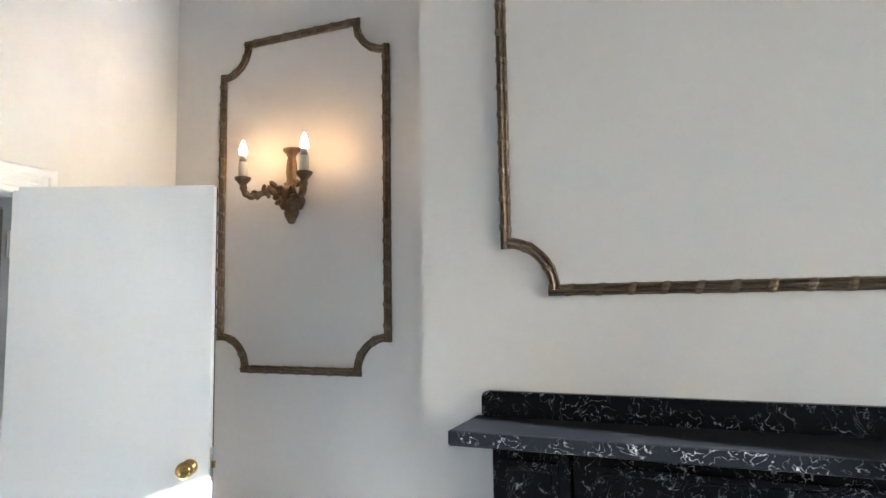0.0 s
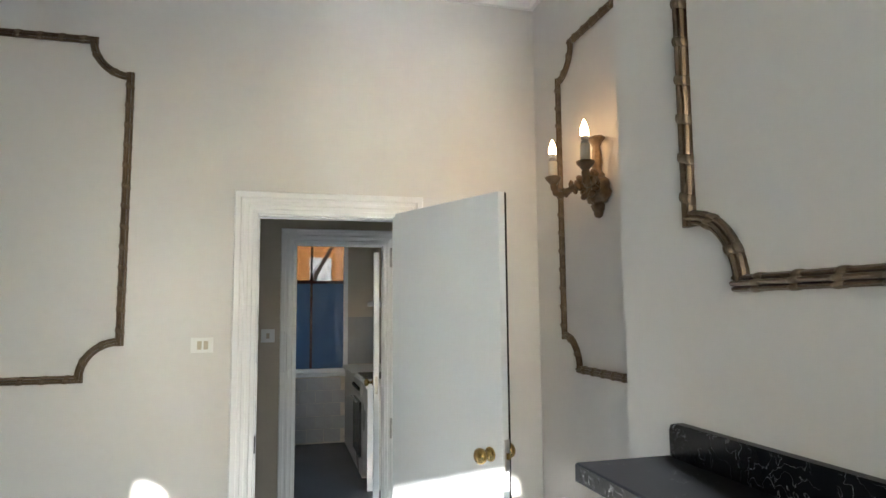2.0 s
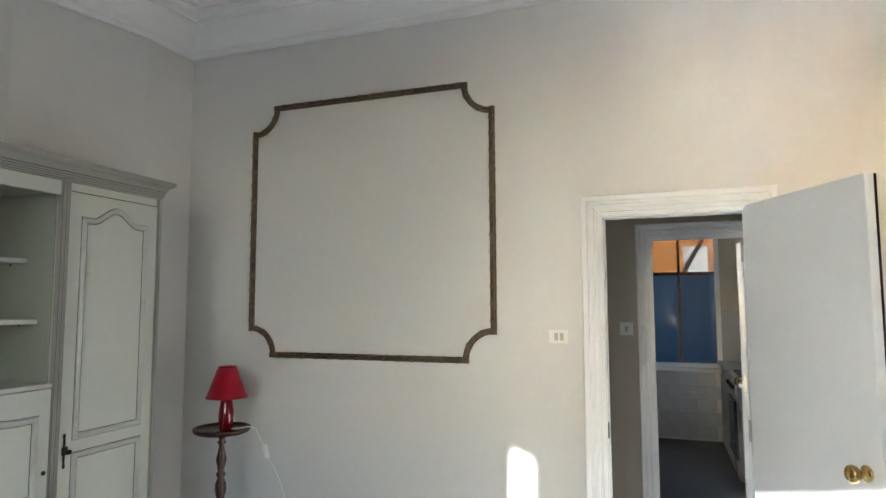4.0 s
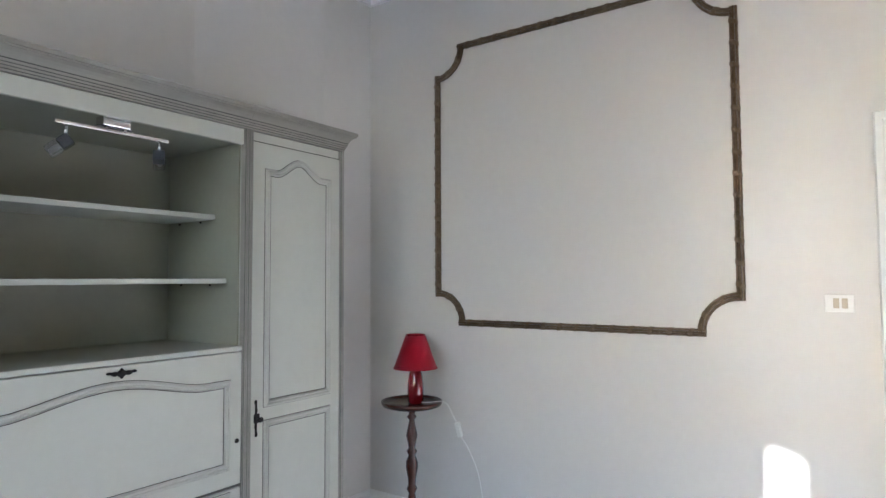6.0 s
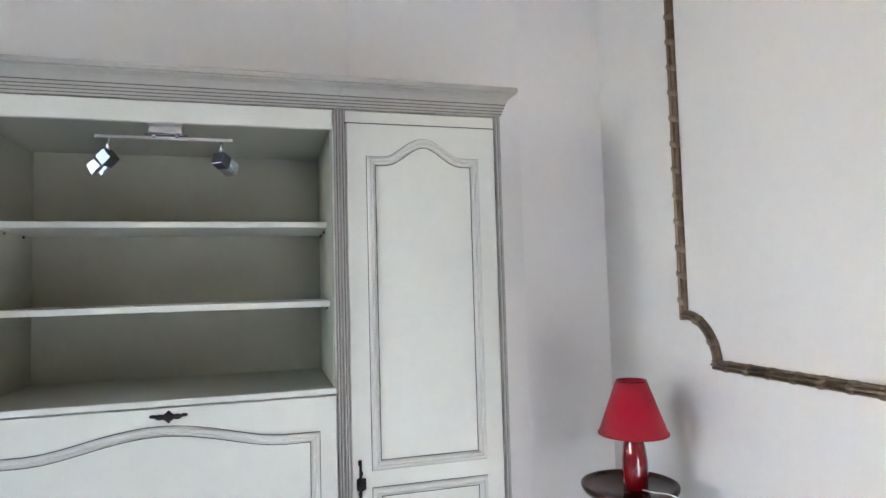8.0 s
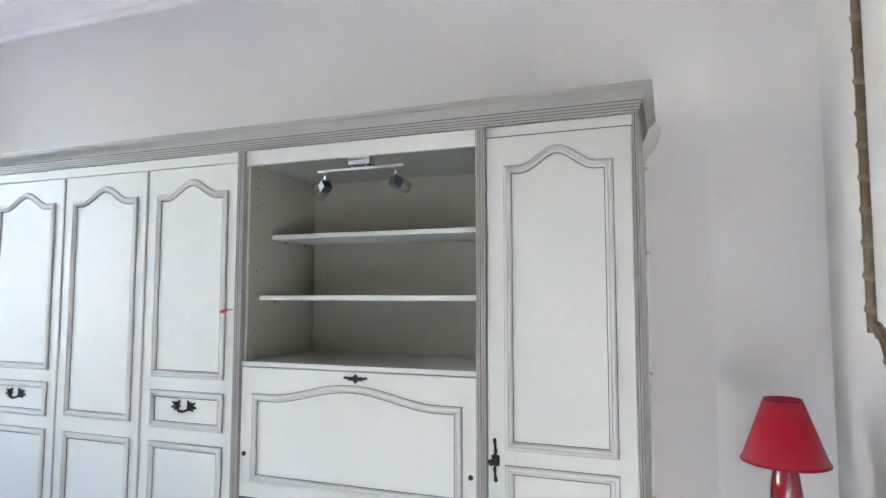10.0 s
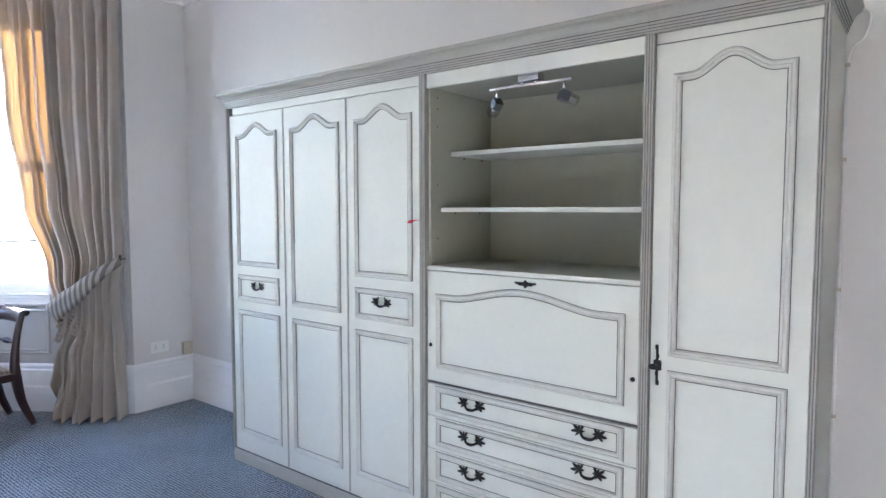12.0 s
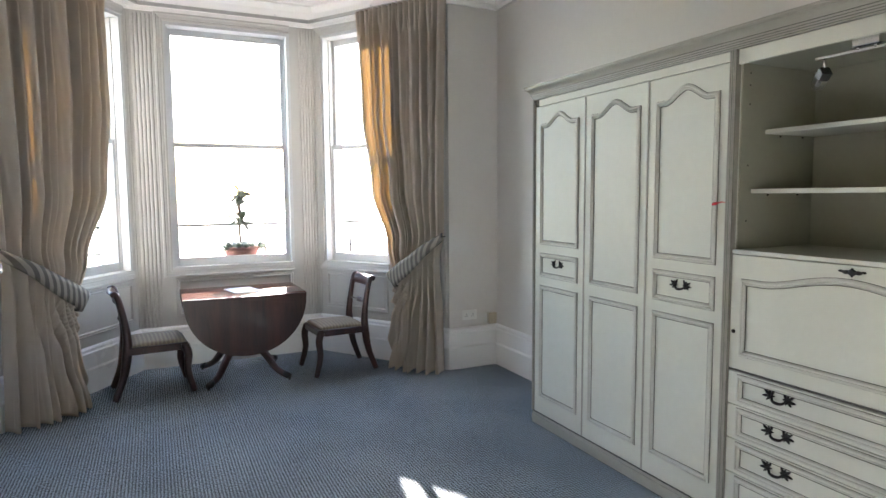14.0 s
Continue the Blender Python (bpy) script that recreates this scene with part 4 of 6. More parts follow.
# middle: bureau with open shelves, fall front and drawers
w2 = thing("bureau_cabinet", "pale grey-green bureau cabinet with open shelves, fall front and drawers", "cabinet", group="fitted wardrobe wall")
cabinet_shell(w2, XB, XA)
fluted_post(w2, XA - PW, XA - 0.0006)
fluted_post(w2, XB + 0.0006, XB + PW)
L2, R2 = XB + PW + 0.001, XA - PW - 0.001
part("head_rail", boxes((L2, R2, FACE - 0.02, FACE - 0.002, 2.062, 2.1235), bevel=0.003), CAB, w2)
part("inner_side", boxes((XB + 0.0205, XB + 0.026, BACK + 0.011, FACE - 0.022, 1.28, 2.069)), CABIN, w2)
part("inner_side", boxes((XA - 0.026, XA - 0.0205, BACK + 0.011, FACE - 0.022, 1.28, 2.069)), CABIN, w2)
part("shelf", box(bmesh.new(), XB + 0.0265, XA - 0.0265, BACK + 0.0105, -1.352, 1.777, 1.796, bevel=0.002), CAB, w2)
part("shelf", box(bmesh.new(), XB + 0.0265, XA - 0.0265, BACK + 0.0105, -1.274, 1.520, 1.539, bevel=0.002), CAB, w2)
for sz, sy in ((1.775, (-1.45, -1.60)), (1.518, (-1.38, -1.58))):
    for y in sy:
        for x in (XA - 0.0268, XB + 0.0268):
            bm = bmesh.new()
            lathe(bm, [(0.004, -0.004), (0.004, 0.004)], 8, m=Matrix.Translation((x, y, sz - 0.005)) @ Matrix.Rotation(radians(90), 4, "Y"))
            part("shelf_pin", bm, IRON, w2)
for z in (1.98, 2.03, 1.90, 1.64, 1.40):
    bm = bmesh.new()
    lathe(bm, [(0.0035, -0.001), (0.0035, 0.001)], 8, m=Matrix.Translation((XA - 0.0265, -1.25, z)) @ Matrix.Rotation(radians(90), 4, "Y"))
    part("pin_hole", bm, IRON, w2)
# the board's top is coloured dark for the shade that falls there
part("writing_board", box(bmesh.new(), L2, R2, BACK + 0.0105, FACE - 0.013, 1.262, 1.279, bevel=0.001), CABIN, w2, "board of the open shelves, its shade put into the colour")
part("board_lipping", box(bmesh.new(), L2, R2, FACE - 0.0125, FACE, 1.262, 1.280, bevel=0.003), CAB, w2)
ff = part("fall_front", box(bmesh.new(), L2 + 0.002, R2 - 0.002, FACE - 0.02, FACE, 0.762, 1.258, bevel=0.003), CAB, w2)
moulded_panel(ff, L2 + 0.058, R2 - 0.058, 0.828, 1.152, FACE, 0.052, 0.12)
bm = bmesh.new()
for dx, rx, rz in ((0, 0.016, 0.013), (-0.022, 0.014, 0.008), (0.022, 0.014, 0.008), (-0.04, 0.010, 0.005), (0.04, 0.010, 0.005), (0.0, 0.008, 0.018)):
    bmesh.ops.create_icosphere(bm, subdivisions=2, radius=1.0, matrix=Matrix.Translation((dx, 0.003, 0.003 if abs(dx) > 0.03 else 0)) @ Matrix.Diagonal((rx, 0.006, rz, 1)))
part("key_plate", bm, IRON, ff, "dark bronze key plate", smooth=True, m=Matrix.Translation((-0.826, FACE, 1.234)))
for dx in (L2 + 0.022, R2 - 0.022):
    bm = bmesh.new()
    lathe(bm, [(0.009, 0), (0.009, 0.004), (0.006, 0.006), (0.002, 0.0065)], 14, m=Matrix.Translation((dx, FACE, 0.925)) @ Matrix.Rotation(radians(-90), 4, "X"))
    part("stop_button", bm, IRON, ff, smooth=True)
part("rail_shadow", boxes((L2, R2, FACE - 0.02, FACE - 0.004, 0.752, 0.7605)), GROOVE, w2, "dark gap under the fall front")
drawer_z = [0.750, 0.602, 0.449, 0.295, 0.082]
for k in range(4):
    z1, z0 = drawer_z[k] - 0.002, drawer_z[k + 1] + 0.002
    dr = part("drawer", box(bmesh.new(), L2 + 0.002, R2 - 0.002, FACE - 0.02, FACE, z0, z1, bevel=0.003), CAB, w2)
    moulded_panel(dr, L2 + 0.055, R2 - 0.055, z0 + 0.018, z1 - 0.012, FACE)
    for hx in (-0.565, -1.105):
        leaf_handle(dr, hx, (z0 + z1) / 2 + 0.012, FACE + 0.001, 1.05)
cornice_run(w2, [(XB + 0.0004, FACE + 0.002), (XA - 0.0004, FACE + 0.002)])

# right: tall single cupboard
w3 = thing("tall_cupboard", "tall pale grey-green cupboard with one arched panel door", "cupboard", group="fitted wardrobe wall")
cabinet_shell(w3, X3, XB, -1.60)
fluted_post(w3, XB - PW, XB - 0.0006)
fluted_post(w3, X3 + 0.0006, X3 + PW)
part("head_rail", boxes((X3 + PW + 0.001, XB - PW - 0.001, FACE - 0.02, FACE - 0.010, 2.089, 2.1235)), CAB, w3)
part("glaze_line", boxes((X3 + PW + 0.001, XB - PW - 0.001, FACE - 0.0195, FACE - 0.0075, 2.0848, 2.0886)), GROOVE, w3)
d3 = cabinet_door(w3, X3 + PW + 0.001, XB - PW - 0.001, 0.082, 2.084, [(-1.748, -1.395, 1.034, 1.976, 0.06), (-1.748, -1.395, 0.20, 0.972, 0.0)])
long_lock(d3, XB - 0.046, 0.992, FACE + 0.001)
cornice_run(w3, [(X3, -1.60), (X3, FACE + 0.002), (XB - 0.0004, FACE + 0.002)])

# flex clipped down the side of the cupboard
cb = thing("cable", "thin white flex clipped to the back edge of the cupboard", "cable")
bm = bmesh.new()
tube(bm, smooth_path([(-1.868, -1.585, 2.205), (-1.901, -1.56, 2.17), (-1.886, -1.56, 2.10), (-1.842, -1.590, 2.03), (-1.840, -1.591, 1.7), (-1.841, -1.591, 1.2), (-1.840, -1.591, 0.45)], 6), 0.0035, 6)
part("flex", bm, WPLAST, cb, smooth=True)
for z in (2.02, 1.70, 1.25, 0.8):
    part("clip", box(bmesh.new(), -1.847, -1.8322, -1.598, -1.584, z - 0.006, z + 0.006, bevel=0.002), BEIGEP, cb)


# ---- spot bar in the open shelves ----
def spot_bar():
    t = thing("spotlight_bar", "chrome two-lamp spotlight bar with glass shades, unlit", "spotlight", Matrix.Translation((-0.812, -1.240, 2.0695)))
    part("mounting_box", box(bmesh.new(), -0.046, 0.046, -0.020, 0.030, -0.032, -0.0005, bevel=0.003), CHROME, t)
    part("mounting_plate", box(bmesh.new(), -0.058, 0.058, -0.026, 0.020, -0.0355, -0.0325, bevel=0.001), SMOKED, t)
    for dx in (-0.03, 0.03):
        part("bracket", boxes((dx - 0.004, dx + 0.004, 0.012, 0.022, -0.044, -0.0355)), CHROME, t)
    part("bar", box(bmesh.new(), -0.185, 0.185, 0.012, 0.022, -0.050, -0.040, bevel=0.001), CHROME, t)
    for dx, aim in ((-0.152, (-0.50, -0.75, -0.35)), (0.152, (0.70, -0.35, -0.65))):
        bm = bmesh.new()
        tube(bm, [(dx, 0.017, -0.050), (dx, 0.017, -0.088)], 0.0055, 8)
        stem = part("stem", bm, CHROME, t, smooth=True)
        back = -Vector(aim).normalized()
        side = Vector((0, 0, 1)).cross(back).normalized()
        tilt = Matrix.Translation((dx, 0.017, -0.106)) @ Matrix((side, back.cross(side), back)).transposed().to_4x4()
        head = part("head", box(bmesh.new(), -0.019, 0.019, -0.019, 0.019, -0.018, 0.018, bevel=0.002, m=tilt), SMOKED, stem)
        bm = box(bmesh.new(), -0.0205, 0.0205, -0.0205, 0.0205, -0.060, -0.0185, bevel=0.006, m=tilt)
        part("glass_shade", bm, FROST, head, "clear ribbed glass shade")
        bm = bmesh.new()
        lathe(bm, [(0.0, -0.056), (0.007, -0.054), (0.009, -0.035), (0.008, -0.021)], 12, m=tilt)
        part("lamp_capsule", bm, STEEL, head, "small unlit lamp capsule", smooth=True)


spot_bar()


# ---- lamp on its small table ----
def lamp_table():
    t = thing("side_table", "dark turned wood pedestal table with a dished round top", "side table", Matrix.Translation((-2.178, -1.05, 0)))
    bm = bmesh.new()
    lathe(bm, [(0.02, 0.909), (0.12, 0.912), (0.142, 0.920), (0.149, 0.932), (0.149, 0.942), (0.143, 0.944), (0.139, 0.936), (0.128, 0.930), (0.02, 0.929)], 40)
    part("tabletop", bm, DARKW, t, smooth=True)
    bm = bmesh.new()
    lathe(bm, [(0.02, 0.20), (0.036, 0.22), (0.03, 0.26), (0.018, 0.29), (0.03, 0.33), (0.032, 0.40), (0.020, 0.47), (0.016, 0.5), (0.026, 0.52), (0.018, 0.54), (0.02, 0.57), (0.03, 0.62), (0.0285, 0.65),
               (0.017, 0.68), (0.026, 0.70), (0.016, 0.715), (0.02, 0.74), (0.028, 0.775), (0.018, 0.82), (0.013, 0.85), (0.024, 0.865), (0.014, 0.878), (0.018, 0.89), (0.026, 0.906)], 20)
    part("pedestal", bm, DARKW, t, smooth=True)
    for k in range(3):
        a = radians(40 + 120 * k)
        pts = smooth_path([(0.02 * math.cos(a), 0.02 * math.sin(a), 0.25), (0.08 * math.cos(a), 0.08 * math.sin(a), 0.21), (0.13 * math.cos(a), 0.13 * math.sin(a), 0.09), (0.19 * math.cos(a), 0.19 * math.sin(a), 0.016)], 5)
        bm = bmesh.new()
        tube(bm, pts, [0.018 - 0.0004 * i for i in range(len(pts))], 10)
        part("leg", bm, DARKW, t, smooth=True)
    l = thing("table_lamp", "red table lamp with a glazed base and a conical fabric shade", "table lamp", Matrix.Translation((-2.190, -1.035, 0.9300)))
    bm = bmesh.new()
    lathe(bm, [(0.034, 0.0), (0.037, 0.004), (0.040, 0.05), (0.039, 0.09), (0.034, 0.13), (0.027, 0.16), (0.02, 0.172), (0.012, 0.176)], 28)
    part("base", bm, REDGL, l, smooth=True)
    bm = bmesh.new()
    lathe(bm, [(0.010, 0.176), (0.010, 0.23)], 12)
    part("lamp_holder", bm, WPLAST, l, smooth=True)
    bm = bmesh.new()
    prof = [(0.107, 0.168), (0.047, 0.333)]
    outer, n = [], 40
    for (r, z) in prof + [(0.0455, 0.333), (0.1055, 0.168)]:
        outer.append([bm.verts.new((r * math.cos(k * math.tau / n), r * math.sin(k * math.tau / n), z)) for k in range(n)])
    for a, b in zip(outer, outer[1:] + outer[:1]):
        for k in range(n):
            bm.faces.new((a[k], a[(k + 1) % n], b[(k + 1) % n], b[k]))
    part("shade", bm, REDSH, l, "red fabric shade", smooth=True)
    for r, z, name in ((0.1075, 0.168, "lower_trim"), (0.0475, 0.329, "upper_trim")):
        bm = bmesh.new()
        lathe(bm, [(r - 0.001, z), (r + 0.0008, z), (r + 0.0005, z + 0.005), (r - 0.002, z + 0.005)], 40)
        bm.faces.ensure_lookup_table()
        bmesh.ops.delete(bm, geom=[f for f in bm.faces if len(f.verts) > 4], context="FACES_ONLY")
        part(name, bm, REDGL if name == "upper_trim" else REDSH, l, smooth=True)
    bm = bmesh.new()
    tube(bm, smooth_path([(0.0, 0.035, 0.006), (-0.01, 0.08, 0.010), (-0.03, 0.125, 0.016), (-0.055, 0.15, 0.0), (-0.07, 0.17, -0.05), (-0.08, 0.185, -0.085)], 6), 0.0020, 6)
    fx = part("flex", bm, WPLAST, l, "white flex with an inline switch", smooth=True)
    bm = box(bmesh.new(), -0.010, 0.010, -0.012, 0.012, -0.035, 0.035, bevel=0.004, m=Matrix.Translation((-0.085, 0.195, -0.12)) @ Matrix.Rotation(radians(16), 4, "X"))
    part("inline_switch", bm, WPLAST, fx)
    bm = bmesh.new()
    tube(bm, smooth_path([(-0.09, 0.205, -0.155), (-0.115, 0.235, -0.22), (-0.15, 0.27, -0.36), (-0.17, 0.30, -0.65), (-0.165, 0.32, -0.88), (-0.12, 0.36, -0.918)], 6), 0.0017, 6)
    part("flex", bm, WPLAST, fx, smooth=True)


lamp_table()


# ---- switches and sockets ----
def plate(name, label, m, w, h, rockers, cat):
    t = thing(name, label, cat, m)
    part("plate", box(bmesh.new(), -w / 2, w / 2, 0.0005, 0.009, -h / 2, h / 2, bevel=0.002), WPLAST, t)
    for (rx, rz, rw, rh) in rockers:
        part("rocker", box(bmesh.new(), rx - rw / 2, rx + rw / 2, 0.009, 0.0125, rz - rh / 2, rz + rh / 2, bevel=0.001), BEIGEP if cat == "light switch" else WPLAST, t)
    return t


west = lambda y, z: Matrix.Translation((-2.415, y, z)) @ Matrix.Rotation(radians(-90), 4, "Z")
plate("light_switch", "white two-gang light switch beside the doorway", west(0.713, 1.438), 0.09, 0.064, [(-0.016, 0, 0.018, 0.036), (0.010, 0, 0.018, 0.036)], "light switch")
east = lambda y, z: Matrix.Translation((2.575, y, z)) @ Matrix.Rotation(radians(90), 4, "Z")
sk = plate("wall_socket", "white double wall socket above the skirting board", east(-1.415, 0.468), 0.146, 0.086, [(-0.055, 0.02, 0.014, 0.02), (0.055, 0.02, 0.014, 0.02)], "socket")
for cx in (-0.032, 0.032):
    part("pin_holes", boxes((cx - 0.003, cx + 0.003, 0.0085, 0.0095, 0.004, 0.014), (cx - 0.012, cx - 0.005, 0.0085, 0.0095, -0.012, -0.007), (cx + 0.005, cx + 0.012, 0.0085, 0.0095, -0.012, -0.007)), BLACK, sk)
jb = thing("junction_box", "yellowed plastic junction box in the corner above the skirting", "junction box", east(-1.635, 0.43))
part("box_body", box(bmesh.new(), -0.04, 0.04, 0.0005, 0.04, -0.055, 0.045, bevel=0.006), BEIGEP, jb)
part("cover_seam", boxes((-0.041, 0.041, 0.02, 0.023, -0.0555, 0.0455)), WPLAST, jb)


# ---- curtains ----
def interp(rows, v):
    """Smooth value between (key, value) rows in rising order of key."""
    for (a, x), (b, y) in zip(rows, rows[1:]):
        if v <= b:
            t = max(0.0, min(1.0, (v - a) / (b - a)))
            t = t * t * (3 - 2 * t)
            return x + (y - x) * t
    return rows[-1][1]


def curtain(name, a, b, inward, lead, trail, seed, top, label):
    """Pleated curtain hanging along the line a-b, held back at the a end. lead and trail: (height, share of the line) of its two edges."""
    t = thing(name, label, "curtain", group="bay curtains")
    A, B, N = Vector(a), Vector(b), Vector(inward).normalized()
    D = (B - A).normalized()
    rnd = random.Random(seed)
    folds = 11
    width = [rnd.uniform(0.35, 1.75) for _ in range(folds)]
    edge = [sum(width[:k]) / sum(width) for k in range(folds + 1)]
    am = [rnd.uniform(0.5, 1.25) for _ in range(folds + 2)]
    sh = [rnd.uniform(-0.5, 0.5) for _ in range(folds + 2)]
    nu, nv = 264, 100
    bm = bmesh.new()
    grid = []
    for j in range(nv + 1):
        v = j / nv
        z = 0.012 + (top - 0.012) * v
        l, r = interp(trail, z), interp(lead, z)
        pinch = math.exp(-((z - 0.93) / 0.17) ** 2)
        low = interp([(0.0, 1.0), (0.45, 0.8), (0.95, 0.0)], z)
        head = interp([(0.0, 0.0), (top - 0.30, 0.0), (top - 0.09, 1.0), (top, 1.0)], z)
        row = []
        for i in range(nu + 1):
            u = i / nu
            k = min(folds - 1, sum(1 for e in edge[1:-1] if e <= u))
            fr = (u - edge[k]) / (edge[k + 1] - edge[k])
            ease = fr * fr * (3 - 2 * fr)
            amp = am[k] + (am[k + 1] - am[k]) * ease
            lag = sh[k] + (sh[k + 1] - sh[k]) * ease
            f = (k + fr) * (1 - 0.38 * low) + lag * 0.16 * math.sin(z * 1.1 + 2.0 * lag)
            ph = math.tau * f
            s = 1.9 * abs(math.sin(0.5 * ph)) ** 0.85 - 1.15 + 0.16 * math.sin(2 * ph + 4 * lag + z * 0.25)
            pleat = abs(math.sin(math.pi * u * 17)) ** 0.6 * 1.9 - 1.1
            size = (0.056 - 0.016 * pinch + 0.012 * low) * amp * (1 + 0.22 * math.sin(z * 2.1 + 5 * lag))
            off = s * size * (1 - 0.8 * head) + pleat * 0.034 * head
            off += 0.0035 * math.sin(u * 95 + z * 9) * math.sin(z * 5 + u * 31) * (1 + pinch)
            bulge = 0.05 * math.sin(math.pi * u) * (1 + pinch * 0.6)
            p = A + (B - A) * (l + (r - l) * u) + N * (off + bulge)
            p += D * (0.009 * math.cos(ph) * amp * (1 - 0.5 * pinch) * (1 - head))
            hem = 0.008 * math.sin(ph + 1.0) * (1 - v) ** 6
            row.append(bm.verts.new((p.x, p.y, z - 0.10 * pinch * (u - 0.5) + hem)))
        grid.append(row)
    for j in range(nv):
        for i in range(nu):
            bm.faces.new((grid[j][i], grid[j][i + 1], grid[j + 1][i + 1], grid[j + 1][i]))
    cloth = part("drape", bm, CURTAIN, t, smooth=True)
    sd = cloth.modifiers.new("thickness", "SOLIDIFY")
    sd.thickness = 0.004
    return t


def tie_back(name, hook, mid, end, inward, label):
    t = thing(name, label, "curtain tie", group="curtain tie-backs")
    H, M, E_, N = Vector(hook), Vector(mid), Vector(end), Vector((*inward, 0)).normalized()
    pts = smooth_path([H, H.lerp(M, 0.5) + N * 0.035, M, M.lerp(E_, 0.55) + N * 0.01, E_, E_ - N * 0.09], 7)
    L = len(pts)
    bm = bmesh.new()
    rows = []
    for i, p in enumerate(pts):
        d = (pts[min(i + 1, L - 1)] - pts[max(i - 1, 0)]).normalized()
        across = d.cross(N).normalized()
        if across.z < 0:
            across = -across
        w = 0.032 + 0.038 * min(1.0, i / (L * 0.5))
        rows.append([bm.verts.new(p + across * w * k + N * 0.008 * (1 - k * k)) for k in (-1, -0.5, 0, 0.5, 1)])
    for a_, b_ in zip(rows, rows[1:]):
        for k in range(4):
            bm.faces.new((a_[k], a_[k + 1], b_[k + 1], b_[k]))
    band = part("band", bm, TIE, t, "grey and beige striped band", smooth=True)
    sd = band.modifiers.new("thickness", "SOLIDIFY")
    sd.thickness = 0.01
    bm = bmesh.new()
    tube(bm, [H - N * 0.05, H + N * 0.01, H + N * 0.016 + Vector((0, 0, 0.03))], [0.006, 0.007, 0.01], 10)
    part("wall_hook", bm, IRON, t, "dark metal hook", smooth=True)


def along(a, b, inward, lead):
    """Hook, middle and end of a tie-back over the curtain on the line a-b."""
    A, B, N = Vector(a), Vector(b), Vector(inward).normalized()
    at = lambda u, off, z: (*(A + (B - A) * u + N * off), z)
    return at(-0.02, 0.045, 1.18), at(lead * 0.52, 0.135, 0.955), at(lead, 0.085, 0.79)


curtain("curtain", (2.45, -1.105), (3.15, -0.605), (-0.58, 0.81),
        [(0.0, 0.66), (0.5, 0.60), (0.85, 0.575), (1.1, 0.66), (1.6, 0.86), (2.25, 0.97), (3.1, 1.0)],
        [(0.0, 0.02), (0.5, 0.04), (0.9, 0.07), (1.2, 0.02), (3.1, -0.02)], 3, 3.12, "long beige linen curtain tied back beside the bay")
curtain("curtain", (2.47, 1.985), (3.04, 1.335), (-0.60, -0.80),
        [(0.0, 0.68), (0.5, 0.60), (0.85, 0.60), (1.1, 0.72), (1.6, 0.93), (2.25, 1.0), (3.1, 1.0)],
        [(0.0, 0.02), (0.5, 0.04), (0.9, 0.07), (1.2, 0.02), (3.1, -0.02)], 8, 3.12, "long beige linen curtain tied back beside the bay")
tie_back("tie_back", *along((2.45, -1.105), (3.15, -0.605), (-0.58, 0.81), 0.56), (-0.58, 0.81), "striped fabric tie-back holding the curtain")
tie_back("tie_back", *along((2.47, 1.985), (3.04, 1.335), (-0.60, -0.80), 0.60), (-0.60, -0.80), "striped fabric tie-back holding the curtain")

rail = thing("curtain_track", "thin grey metal curtain track following the bay", "curtain track")
bm = bmesh.new()
sweep(bm, [(2.44, -1.10), (3.66, -0.31), (3.66, 1.13), (2.44, 1.92)], [(0.0, 3.122), (0.016, 3.122), (0.016, 3.15), (0.0, 3.15)], lambda x, y, h: (x, y, h))
part("track", bm, STEEL, rail)
for x, y in ((3.05, -0.705), (3.66, 0.0), (3.66, 0.82), (3.05, 1.525)):
    part("bracket", boxes((x - 0.008, x + 0.008, y - 0.008, y + 0.008, 3.15, 3.17)), TRIM, rail)


